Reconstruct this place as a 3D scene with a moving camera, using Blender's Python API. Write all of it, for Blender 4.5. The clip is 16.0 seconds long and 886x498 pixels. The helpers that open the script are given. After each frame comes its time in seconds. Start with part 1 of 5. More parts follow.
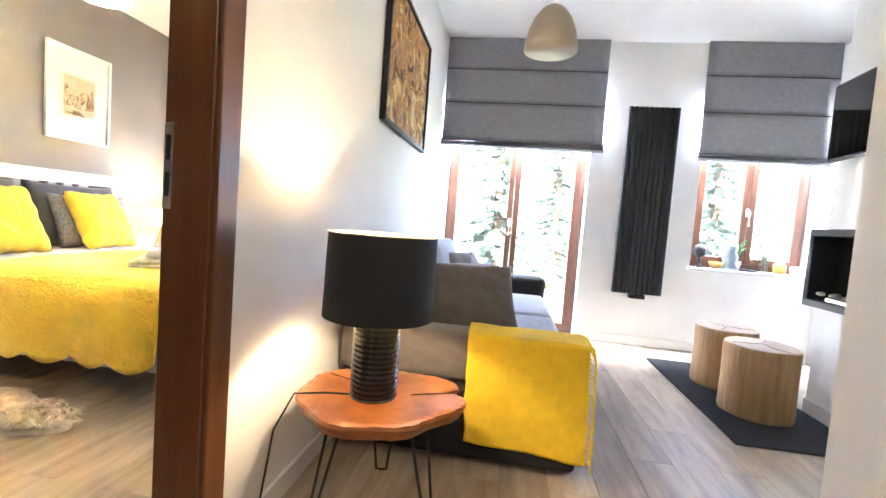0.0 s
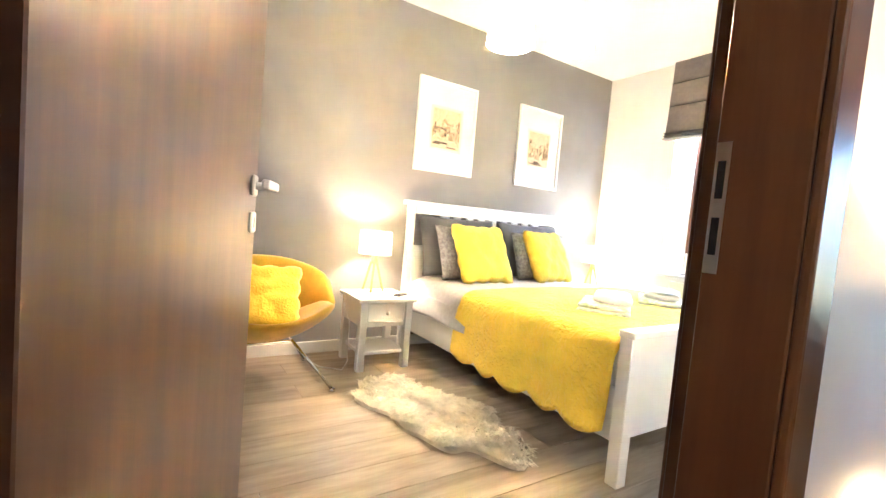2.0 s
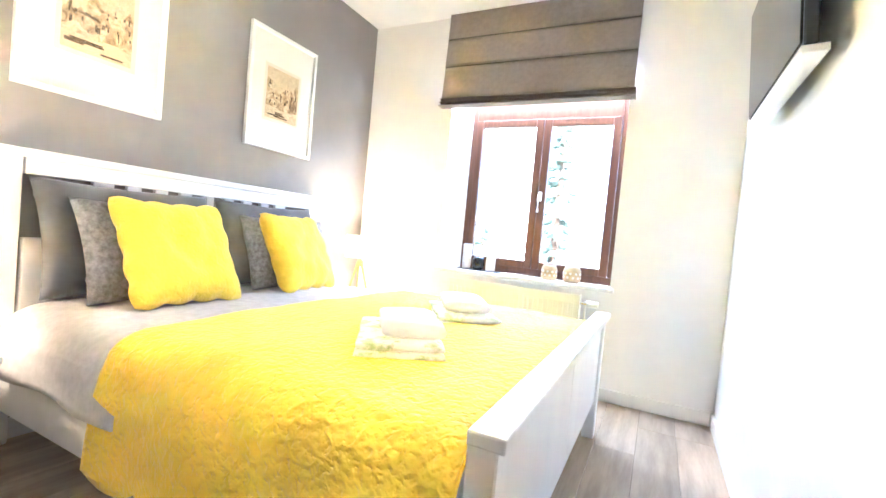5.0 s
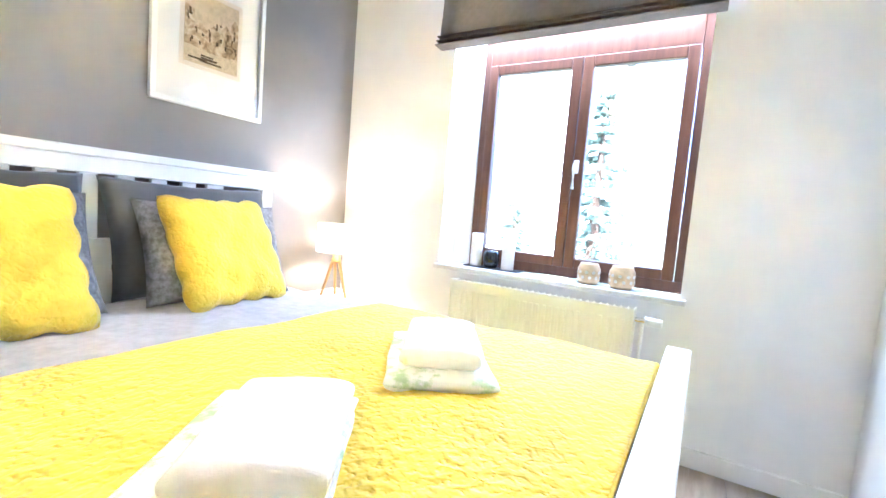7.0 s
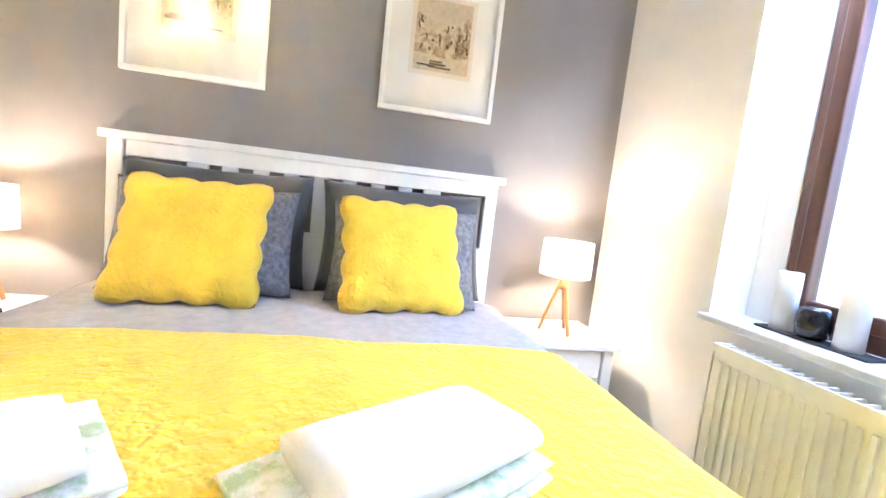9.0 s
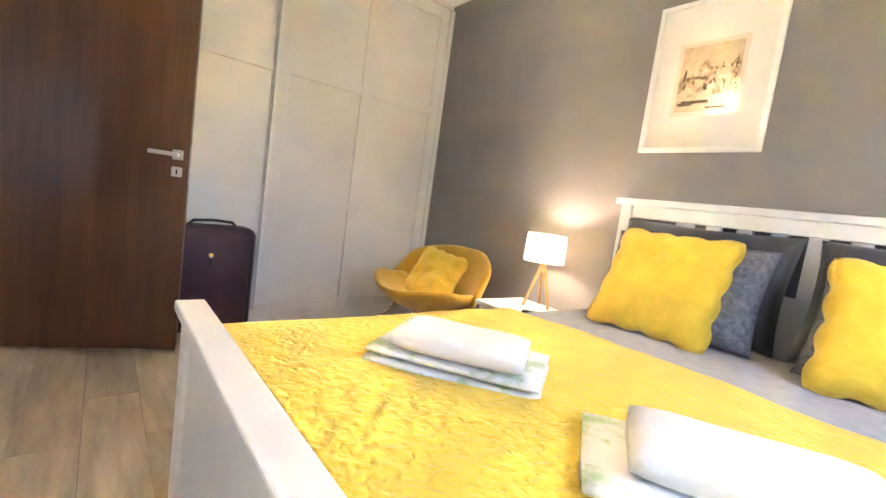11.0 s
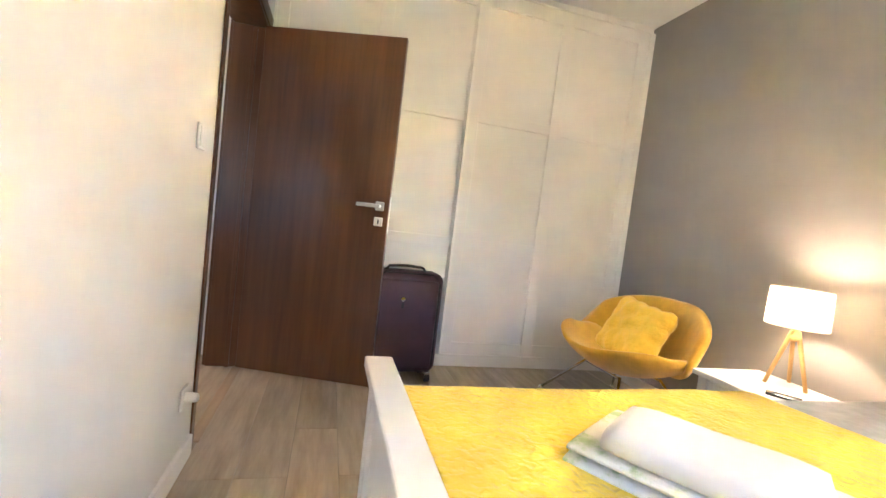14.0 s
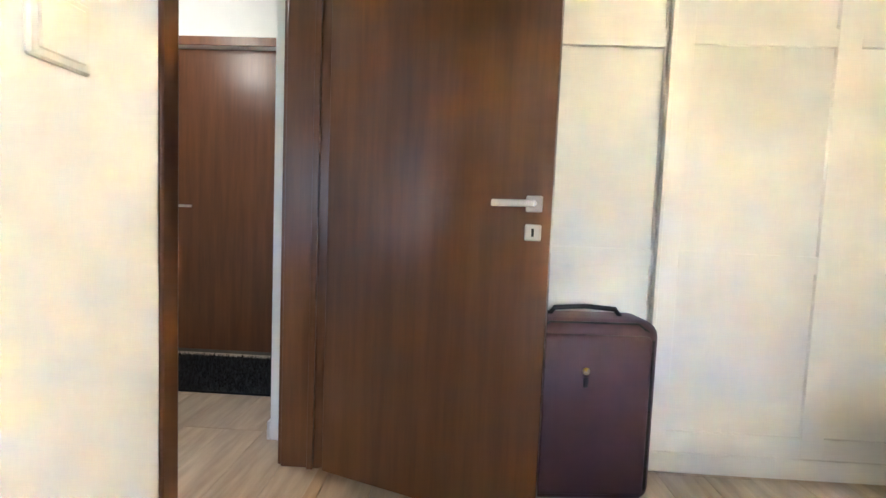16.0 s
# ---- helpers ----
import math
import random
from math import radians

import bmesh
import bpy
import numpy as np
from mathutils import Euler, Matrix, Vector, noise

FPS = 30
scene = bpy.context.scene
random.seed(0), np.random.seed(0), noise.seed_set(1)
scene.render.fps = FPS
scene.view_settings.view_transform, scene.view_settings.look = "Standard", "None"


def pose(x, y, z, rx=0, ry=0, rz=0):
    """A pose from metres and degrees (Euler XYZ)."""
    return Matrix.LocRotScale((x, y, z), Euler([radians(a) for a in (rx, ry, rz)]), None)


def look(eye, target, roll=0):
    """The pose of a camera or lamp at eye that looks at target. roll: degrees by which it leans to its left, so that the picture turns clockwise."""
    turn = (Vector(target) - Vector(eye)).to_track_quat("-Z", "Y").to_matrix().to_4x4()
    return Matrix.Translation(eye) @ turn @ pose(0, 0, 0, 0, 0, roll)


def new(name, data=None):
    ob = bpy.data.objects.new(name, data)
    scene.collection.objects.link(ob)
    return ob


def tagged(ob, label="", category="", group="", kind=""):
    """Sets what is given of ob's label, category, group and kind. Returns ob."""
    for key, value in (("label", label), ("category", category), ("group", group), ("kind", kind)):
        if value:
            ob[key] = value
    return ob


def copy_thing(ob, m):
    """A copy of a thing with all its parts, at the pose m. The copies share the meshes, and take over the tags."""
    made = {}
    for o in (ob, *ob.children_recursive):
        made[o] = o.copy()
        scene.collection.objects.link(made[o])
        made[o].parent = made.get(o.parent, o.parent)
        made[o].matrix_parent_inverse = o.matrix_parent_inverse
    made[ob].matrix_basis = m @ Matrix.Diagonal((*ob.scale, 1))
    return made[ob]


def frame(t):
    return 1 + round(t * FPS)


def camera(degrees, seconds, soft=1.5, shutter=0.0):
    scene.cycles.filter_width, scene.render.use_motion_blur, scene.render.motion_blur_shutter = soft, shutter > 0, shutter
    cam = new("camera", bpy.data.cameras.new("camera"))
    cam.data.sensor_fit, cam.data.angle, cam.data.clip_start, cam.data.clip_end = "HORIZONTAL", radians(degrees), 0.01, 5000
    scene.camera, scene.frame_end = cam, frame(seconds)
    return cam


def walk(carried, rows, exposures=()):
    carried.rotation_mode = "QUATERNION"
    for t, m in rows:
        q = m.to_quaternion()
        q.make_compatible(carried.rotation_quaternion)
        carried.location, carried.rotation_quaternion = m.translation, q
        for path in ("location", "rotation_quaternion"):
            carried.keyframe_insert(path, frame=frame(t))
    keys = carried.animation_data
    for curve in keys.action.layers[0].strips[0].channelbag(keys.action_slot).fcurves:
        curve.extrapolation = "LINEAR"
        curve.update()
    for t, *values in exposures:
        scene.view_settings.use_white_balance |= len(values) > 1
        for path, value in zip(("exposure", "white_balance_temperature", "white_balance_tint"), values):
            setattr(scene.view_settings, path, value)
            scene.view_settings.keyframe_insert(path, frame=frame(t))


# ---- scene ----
cam = camera(90.8, 16.0)
PATH = [
    (0, (0.736, 0.447, 1.003), (0.445, 2.422, 0.882), 4.4),
    (0.5, (0.6, 0.483, 1.018), (-0.12, 2.346, 0.92), 4.4),
    (1, (0.437, 0.567, 1.012), (-0.616, 2.266, 0.931), 4.6),
    (1.5, (0.334, 0.603, 1.01), (-1.07, 2.023, 0.91), 4.7),
    (2, (0.263, 0.672, 1.029), (-1.424, 1.74, 0.909), 5.0),
    (2.5, (0.151, 0.767, 1.029), (-1.574, 1.774, 0.936), 5.6),
    (3, (-0.049, 0.878, 1.014), (-1.719, 1.974, 0.917), 5.6),
    (3.5, (-0.165, 0.924, 1.01), (-1.806, 2.056, 0.859), 6.0),
    (4, (-0.304, 1.056, 0.993), (-1.857, 2.309, 0.86), 6.4),
    (4.5, (-0.431, 1.27, 0.996), (-1.721, 2.791, 0.857), 6.1),
    (5, (-0.559, 1.536, 0.997), (-1.443, 3.328, 0.93), 5.3),
    (5.2, (-0.595, 1.636, 0.989), (-1.326, 3.496, 0.92), 4.6),
    (7.3, (-0.767, 2.54, 1.057), (-1.937, 4.147, 0.837), 4.5),
    (7.5, (-0.741, 2.65, 1.064), (-2.07, 4.125, 0.823), 4.3),
    (8, (-0.727, 2.841, 1.058), (-2.396, 3.909, 0.785), 4.9),
    (8.5, (-0.713, 3.098, 1.041), (-2.529, 3.905, 0.823), 5.8),
    (9, (-0.756, 3.29, 1.046), (-2.7, 3.704, 0.825), 6.4),
    (9.5, (-0.765, 3.488, 0.992), (-2.744, 3.285, 0.777), 6.6),
    (10, (-0.713, 3.524, 0.997), (-2.509, 2.679, 0.754), 7.8),
    (10.2, (-0.659, 3.538, 1.009), (-2.35, 2.494, 0.782), 7.9),
    (12.3, (-0.559, 3.799, 1.016), (-1.129, 1.891, 0.824), 6.6),
    (12.5, (-0.556, 3.845, 1.023), (-1.031, 1.91, 0.846), 6.5),
    (13, (-0.571, 3.838, 1.029), (-0.982, 1.889, 0.858), 6.7),
    (13.5, (-0.605, 3.619, 1.03), (-1.163, 1.702, 0.909), 7.2),
    (14, (-0.633, 3.394, 1.038), (-1.142, 1.464, 0.911), 6.8),
    (14.5, (-0.702, 3.101, 1.036), (-0.945, 1.122, 0.887), 6.5),
    (15, (-0.714, 2.836, 1.018), (-0.819, 0.841, 0.907), 9.0),
    (15.5, (-0.672, 2.525, 1.038), (-0.784, 0.532, 0.909), 5.4),
    (16, (-0.673, 2.234, 1.014), (-0.595, 0.24, 0.887), 2.3),
]
EXPOSURES = [(0.0, 5.6, 5700, 14), (2.0, 5.7, 5300, 11), (3.5, 5.65, 5000, 11), (5.2, 5.4, 4900, 12), (7.3, 5.0, 4650, 12), (8.5, 4.8, 4750, 14), (9.5, 4.7, 5100, 15),
             (10.2, 4.65, 5200, 15), (12.5, 4.6, 5450, 18), (14.5, 4.85, 5200, 12), (16.0, 5.2, 5000, 8)]
walk(cam, [(t, look(eye, target, roll)) for t, eye, target, roll in PATH], EXPOSURES)

# ---- world, sun, lamps ----
SUN_ELEV, SUN_ROT = radians(40), radians(158)
world = bpy.data.worlds.new("overcast_sky")
scene.world = world
world.use_nodes = True
wn = world.node_tree.nodes
sky = wn.new("ShaderNodeTexSky")
sky.sky_type = "NISHITA"
sky.sun_disc = False
sky.sun_elevation, sky.sun_rotation = SUN_ELEV, SUN_ROT
sky.dust_density = 4.0
sky.air_density = 0.7
world.node_tree.links.new(sky.outputs[0], wn["Background"].inputs[0])
wn["Background"].inputs[1].default_value = 0.15
sun = bpy.data.lights.new("sun", "SUN")
sun.energy, sun.angle, sun.color = 3.0, radians(8), (1.0, 0.97, 0.93)
sun_ob = new("sun", sun)
sun_ob.matrix_world = look((14, -35, 32), (0, 0, 0))
WARM = (1.0, 0.72, 0.40)


def bulb(name, place, watts, radius, colour=WARM):
    d = bpy.data.lights.new(name, "POINT")
    d.energy, d.shadow_soft_size, d.color = watts, radius, colour
    o = new(name, d)
    o.location = place
    return o


bulb("bulb_near_bedside", (-2.66, 1.945, 0.85), 0.95, 0.03)
bulb("bulb_far_bedside", (-2.62, 4.28, 0.85), 0.95, 0.03)
bulb("bulb_side_table", (0.34, 1.81, 0.80), 0.40, 0.02)
bulb("bulb_living_pendant", (0.855, 2.58, 1.90), 1.3, 0.04)
bulb("bulb_bedroom_pendant", (-1.59, 2.60, 2.17), 5.0, 0.05, (1.0, 0.80, 0.56))
bulb("bulb_bedroom_pendant", (-1.59, 2.15, 2.07), 5.0, 0.05, (1.0, 0.80, 0.56))
# fill lamp added to brighten the hall; its source is assumed
bulb("hall_fill", (1.25, 0.0, 2.25), 0.4, 0.08, (1.0, 0.82, 0.6))


def window_light(name, x0, x1, y, z, watts):
    """Sky light falling in under the head of a window opening."""
    d = bpy.data.lights.new(name, "AREA")
    d.shape, d.size, d.size_y, d.energy, d.color = "RECTANGLE", x1 - x0, 0.16, watts, (0.93, 0.97, 1.0)
    new(name, d).matrix_world = look(((x0 + x1) / 2, y, z), ((x0 + x1) / 2, y - 1.0, z - 0.9))


window_light("bedroom_window_sky", -2.05, -0.87, 4.70, 2.12, 2.2)
window_light("french_window_sky", 0.12, 1.40, 4.77, 2.15, 14.0)
window_light("living_window_sky", 2.40, 3.34, 4.77, 2.15, 8.0)


# ---- materials ----
def mat(name, colour, rough=0.6, metal=0.0, vary=0.08, scale=6.0, bump=0.0, bump_scale=80.0, stretch=(1, 1, 1), sheen=0.0,
        emit=None, strength=0.0, second=None, rand=0.0, through_light=0.0, spec=0.5, cell=0.0, bdist=0.003):
    m = bpy.data.materials.new(name)
    m.use_nodes = True
    n, l = m.node_tree.nodes, m.node_tree.links
    b = n["Principled BSDF"]
    b.inputs["Roughness"].default_value, b.inputs["Metallic"].default_value = rough, metal
    b.inputs["Specular IOR Level"].default_value = spec
    if sheen:
        b.inputs["Sheen Weight"].default_value = sheen
    tc = n.new("ShaderNodeTexCoord")
    mp = n.new("ShaderNodeMapping")
    mp.inputs["Scale"].default_value = stretch
    l.new(tc.outputs["Object"], mp.inputs["Vector"])
    coords = mp.outputs["Vector"]
    if rand:
        oi = n.new("ShaderNodeObjectInfo")
        mul = n.new("ShaderNodeVectorMath")
        mul.operation = "SCALE"
        mul.inputs[0].default_value = (37, 17, 53)
        l.new(oi.outputs["Random"], mul.inputs["Scale"])
        add = n.new("ShaderNodeVectorMath")
        l.new(coords, add.inputs[0])
        l.new(mul.outputs[0], add.inputs[1])
        coords = add.outputs[0]
    big = n.new("ShaderNodeTexNoise")
    big.inputs["Scale"].default_value, big.inputs["Detail"].default_value = scale, 5
    big.inputs["Roughness"].default_value = 0.62
    l.new(coords, big.inputs["Vector"])
    ramp = n.new("ShaderNodeValToRGB")
    lo = second or tuple(c * (1 - 2.2 * vary) for c in colour)
    hi = colour if second else tuple(min(1, c * (1 + vary)) for c in colour)
    ramp.color_ramp.elements[0].position, ramp.color_ramp.elements[1].position = 0.32, 0.68
    ramp.color_ramp.elements[0].color, ramp.color_ramp.elements[1].color = (*lo, 1), (*hi, 1)
    l.new(big.outputs["Fac"], ramp.inputs["Fac"])
    out = ramp.outputs["Color"]
    if rand:
        hsv = n.new("ShaderNodeHueSaturation")
        mr = n.new("ShaderNodeMapRange")
        mr.inputs["To Min"].default_value, mr.inputs["To Max"].default_value = 1 - rand, 1 + rand
        l.new(oi.outputs["Random"], mr.inputs["Value"])
        l.new(mr.outputs["Result"], hsv.inputs["Value"])
        l.new(out, hsv.inputs["Color"])
        out = hsv.outputs["Color"]
    l.new(out, b.inputs["Base Color"])
    if bump:
        if cell:
            fine = n.new("ShaderNodeTexVoronoi")
            fine.inputs["Scale"].default_value = cell
            fine.feature = "SMOOTH_F1"
            warp = n.new("ShaderNodeTexNoise")
            warp.inputs["Scale"].default_value = cell * 0.6
            l.new(coords, warp.inputs["Vector"])
            mix = n.new("ShaderNodeVectorMath")
            mix.operation = "MULTIPLY_ADD"
            l.new(warp.outputs["Color"], mix.inputs[0])
            mix.inputs[1].default_value = (0.05, 0.05, 0.05)
            l.new(coords, mix.inputs[2])
            l.new(mix.outputs[0], fine.inputs["Vector"])
            h = fine.outputs["Distance"]
        else:
            fine = n.new("ShaderNodeTexNoise")
            fine.inputs["Scale"].default_value, fine.inputs["Detail"].default_value = bump_scale, 3
            l.new(coords, fine.inputs["Vector"])
            h = fine.outputs["Fac"]
        bp = n.new("ShaderNodeBump")
        bp.inputs["Strength"].default_value, bp.inputs["Distance"].default_value = bump, bdist
        l.new(h, bp.inputs["Height"])
        l.new(bp.outputs["Normal"], b.inputs["Normal"])
    if emit:
        b.inputs["Emission Color"].default_value, b.inputs["Emission Strength"].default_value = (*emit, 1), strength
    if through_light:
        tr = n.new("ShaderNodeBsdfTranslucent")
        l.new(out, tr.inputs["Color"])
        ms = n.new("ShaderNodeMixShader")
        ms.inputs[0].default_value = through_light
        l.new(b.outputs[0], ms.inputs[1])
        l.new(tr.outputs[0], ms.inputs[2])
        l.new(ms.outputs[0], n["Material Output"].inputs["Surface"])
    return m


def glass_mat(name, tint=(1, 1, 1), rough=0.0, clear=0.92):
    m = bpy.data.materials.new(name)
    m.use_nodes = True
    n, l = m.node_tree.nodes, m.node_tree.links
    t, g, x = n.new("ShaderNodeBsdfTransparent"), n.new("ShaderNodeBsdfGlossy"), n.new("ShaderNodeMixShader")
    t.inputs[0].default_value = (*tint, 1)
    g.inputs["Roughness"].default_value = rough
    x.inputs[0].default_value = 1 - clear
    l.new(t.outputs[0], x.inputs[1])
    l.new(g.outputs[0], x.inputs[2])
    l.new(x.outputs[0], n["Material Output"].inputs["Surface"])
    return m


def picture_mat(name, colours, scale, detail=6.0, distortion=0.8):
    m = bpy.data.materials.new(name)
    m.use_nodes = True
    n, l = m.node_tree.nodes, m.node_tree.links
    tc, nz, ramp = n.new("ShaderNodeTexCoord"), n.new("ShaderNodeTexNoise"), n.new("ShaderNodeValToRGB")
    nz.inputs["Scale"].default_value, nz.inputs["Detail"].default_value, nz.inputs["Distortion"].default_value = scale, detail, distortion
    l.new(tc.outputs["Object"], nz.inputs["Vector"])
    l.new(nz.outputs["Fac"], ramp.inputs["Fac"])
    e = ramp.color_ramp.elements
    ramp.color_ramp.interpolation = "B_SPLINE" if detail < 8 else "LINEAR"
    while len(e) < len(colours):
        e.new(0.5)
    for k, c in enumerate(colours):
        e[k].position = 0.3 + 0.4 * k / (len(colours) - 1)
        e[k].color = (*c, 1)
    l.new(ramp.outputs["Color"], n["Principled BSDF"].inputs["Base Color"])
    n["Principled BSDF"].inputs["Roughness"].default_value = 0.7
    return m


WHITE_WALL = mat("white_wall_paint", (0.80, 0.79, 0.77), 0.85, vary=0.02, scale=2.5, bump=0.12, bump_scale=220, bdist=0.001)
CEILING = mat("ceiling_paint", (0.84, 0.84, 0.83), 0.9, vary=0.015, scale=2, bump=0.08, bump_scale=200, bdist=0.001)
GREY_WALL = mat("grey_wall_paint", (0.27, 0.248, 0.235), 0.8, vary=0.03, scale=2.2, bump=0.15, bump_scale=240, bdist=0.001)
TRIM = mat("white_trim", (0.80, 0.79, 0.77), 0.45, vary=0.02)
LACQUER = mat("white_lacquer", (0.82, 0.81, 0.79), 0.35, vary=0.025, scale=4, bump=0.05, bump_scale=90, stretch=(1, 1, 0.2), bdist=0.001)
WARDROBE = mat("wardrobe_white", (0.80, 0.78, 0.73), 0.4, vary=0.02, scale=3)
DARK_WOOD = mat("walnut_veneer", (0.145, 0.058, 0.021), 0.32, vary=0.2, scale=4, stretch=(5, 5, 0.35), second=(0.088, 0.033, 0.013), bump=0.05, bump_scale=30, bdist=0.001)
WINDOW_WOOD = mat("brown_window_wood", (0.16, 0.065, 0.033), 0.4, vary=0.2, scale=5, stretch=(6, 6, 0.7), second=(0.10, 0.040, 0.022))
PLANK = mat("oak_laminate_plank", (0.50, 0.405, 0.30), 0.38, scale=3.0, stretch=(5.5, 0.7, 1), second=(0.30, 0.23, 0.16), rand=0.14, bump=0.08, bump_scale=40, bdist=0.001)
SUBFLOOR = mat("dark_joint", (0.07, 0.055, 0.04), 0.9)
THRESHOLD = mat("oak_threshold", (0.42, 0.30, 0.19), 0.45, vary=0.1, stretch=(4, 0.5, 1))
YELLOW_QUILT = mat("yellow_quilted_cotton", (0.88, 0.62, 0.035), 0.85, vary=0.05, scale=7, bump=0.75, cell=52, bdist=0.012, sheen=0.2)
YELLOW_CUSHION = mat("yellow_cushion_cotton", (0.88, 0.61, 0.03), 0.85, vary=0.06, scale=9, bump=0.45, cell=56, bdist=0.010, sheen=0.2)
MUSTARD = mat("mustard_wool", (0.66, 0.38, 0.015), 0.9, vary=0.06, scale=14, bump=0.25, bump_scale=500, bdist=0.001, sheen=0.3)
GREY_DUVET = mat("grey_duvet_cotton", (0.50, 0.48, 0.50), 0.9, vary=0.12, scale=26, bump=0.3, bump_scale=60, second=(0.40, 0.385, 0.40))
DARK_PILLOW = mat("charcoal_pillow_satin", (0.085, 0.083, 0.085), 0.5, vary=0.1, scale=8, sheen=0.2)
FUR_PILLOW = mat("grey_patterned_pillow", (0.31, 0.30, 0.31), 0.85, scale=45, second=(0.13, 0.125, 0.135), bump=0.4, bump_scale=70)
FUR = mat("cream_sheepskin", (0.80, 0.71, 0.56), 0.95, vary=0.1, scale=12, sheen=0.3)
TOWEL = mat("white_terry", (0.84, 0.83, 0.81), 0.95, vary=0.03, bump=0.5, bump_scale=400, bdist=0.002)
FLOWER_TOWEL = mat("floral_terry", (0.84, 0.84, 0.80), 0.95, scale=16, second=(0.50, 0.62, 0.36), bump=0.5, bump_scale=400, bdist=0.002)
FLOWER_TOWEL.node_tree.nodes["Color Ramp"].color_ramp.elements[0].position = 0.39
FLOWER_TOWEL.node_tree.nodes["Color Ramp"].color_ramp.elements[1].position = 0.50
CHROME = mat("chrome", (0.72, 0.72, 0.72), 0.15, 1.0, vary=0.02)
NICKEL = mat("satin_nickel", (0.62, 0.60, 0.57), 0.32, 1.0, vary=0.04)
TAUPE = mat("taupe_blind_linen", (0.245, 0.205, 0.180), 0.9, vary=0.05, scale=30, bump=0.3, bump_scale=500, bdist=0.001)
BLIND_GREY = mat("grey_blind_linen", (0.27, 0.27, 0.29), 0.9, vary=0.06, scale=30, bump=0.3, bump_scale=500, bdist=0.001)
BLIND_SEAM = mat("blind_seam", (0.09, 0.08, 0.075), 0.9)
SHADE = mat("white_lamp_shade", (0.86, 0.80, 0.70), 0.8, vary=0.02, through_light=0.65, bump=0.15, bump_scale=300)
LAMP_WOOD = mat("blond_lamp_wood", (0.50, 0.28, 0.09), 0.45, vary=0.12, stretch=(4, 4, 0.7))
BLACK = mat("black_fabric", (0.005, 0.005, 0.0055), 0.75, vary=0.1, scale=30, bump=0.2, bump_scale=400)
BLACK_GLOSS = mat("black_glaze", (0.012, 0.012, 0.013), 0.18, vary=0.1)
GOLD_LINING = mat("pale_gold_lining", (0.75, 0.62, 0.36), 0.5, vary=0.03)
BLACK_METAL = mat("black_metal", (0.018, 0.018, 0.019), 0.45, 0.4)
ANTHRACITE = mat("anthracite_radiator", (0.011, 0.012, 0.015), 0.6, vary=0.06)
SLAB_WOOD = mat("polished_slab_wood", (0.50, 0.20, 0.055), 0.3, scale=7, second=(0.24, 0.075, 0.02), bump=0.1, bump_scale=20)
BARK = mat("bark", (0.10, 0.055, 0.03), 0.9, vary=0.3, scale=20, bump=0.8, bump_scale=40, bdist=0.008)
STUMP_SIDE = mat("peeled_log", (0.50, 0.31, 0.15), 0.7, scale=6, stretch=(5, 5, 0.35), second=(0.30, 0.165, 0.07), bump=0.5, bump_scale=12, bdist=0.006)
STUMP_TOP = mat("log_end_grain", (0.68, 0.52, 0.34), 0.7, vary=0.1, scale=10)
SOFA = mat("taupe_sofa_fabric", (0.125, 0.105, 0.090), 0.95, vary=0.08, scale=25, bump=0.3, bump_scale=420, bdist=0.001, sheen=0.2)
SOFA_LIGHT = mat("light_grey_cushion", (0.38, 0.37, 0.38), 0.95, vary=0.06, scale=25, bump=0.3, bump_scale=420, bdist=0.001)
THROW = mat("yellow_woven_throw", (0.82, 0.55, 0.012), 0.95, vary=0.05, scale=20, bump=0.5, bump_scale=260, bdist=0.002)
SUIT = mat("burgundy_nylon", (0.060, 0.021, 0.030), 0.55, vary=0.1, scale=8, bump=0.25, bump_scale=600, bdist=0.001)
RUBBER = mat("black_rubber", (0.015, 0.015, 0.015), 0.7)
SWITCH = mat("white_plastic", (0.80, 0.78, 0.74), 0.35, vary=0.01)
RADIATOR = mat("cream_radiator_enamel", (0.80, 0.79, 0.72), 0.35, vary=0.01)
STONE_SILL = mat("white_stone_sill", (0.72, 0.70, 0.69), 0.3, vary=0.07, scale=14)
WAX = mat("white_wax", (0.82, 0.79, 0.73), 0.55, vary=0.03, through_light=0.2)
BEIGE = mat("beige_ceramic", (0.62, 0.45, 0.26), 0.5, vary=0.12, scale=20)
SLATE = mat("dark_slate", (0.025, 0.025, 0.027), 0.6, vary=0.2)
SCREEN = mat("tv_screen", (0.012, 0.012, 0.013), 0.05, vary=0.05)
TV_BACK = mat("tv_plastic", (0.015, 0.015, 0.016), 0.5)
PASSEPARTOUT = mat("white_mount_board", (0.80, 0.78, 0.74), 0.9, vary=0.01)
PRINT_TONE = picture_mat("sepia_engraving", [(0.10, 0.06, 0.03), (0.36, 0.25, 0.14), (0.58, 0.45, 0.28), (0.70, 0.60, 0.42)], 26, 9)
PRINT_DARK = mat("sepia_ink", (0.12, 0.075, 0.04), 0.8, vary=0.4, scale=60)
PRINT_PALE = mat("sepia_paper", (0.62, 0.50, 0.33), 0.8, vary=0.1, scale=40)
ABSTRACT = picture_mat("abstract_paint", [(0.012, 0.01, 0.01), (0.05, 0.03, 0.02), (0.55, 0.25, 0.03), (0.20, 0.12, 0.09), (0.70, 0.45, 0.10), (0.55, 0.5, 0.45)], 7, 8, 1.6)
RUG_BLACK = mat("black_shag", (0.014, 0.014, 0.016), 0.98, vary=0.2, scale=60, bump=0.8, bump_scale=120, bdist=0.01)
PENDANT_OUT = mat("putty_metal_shade", (0.36, 0.32, 0.26), 0.5, vary=0.03)
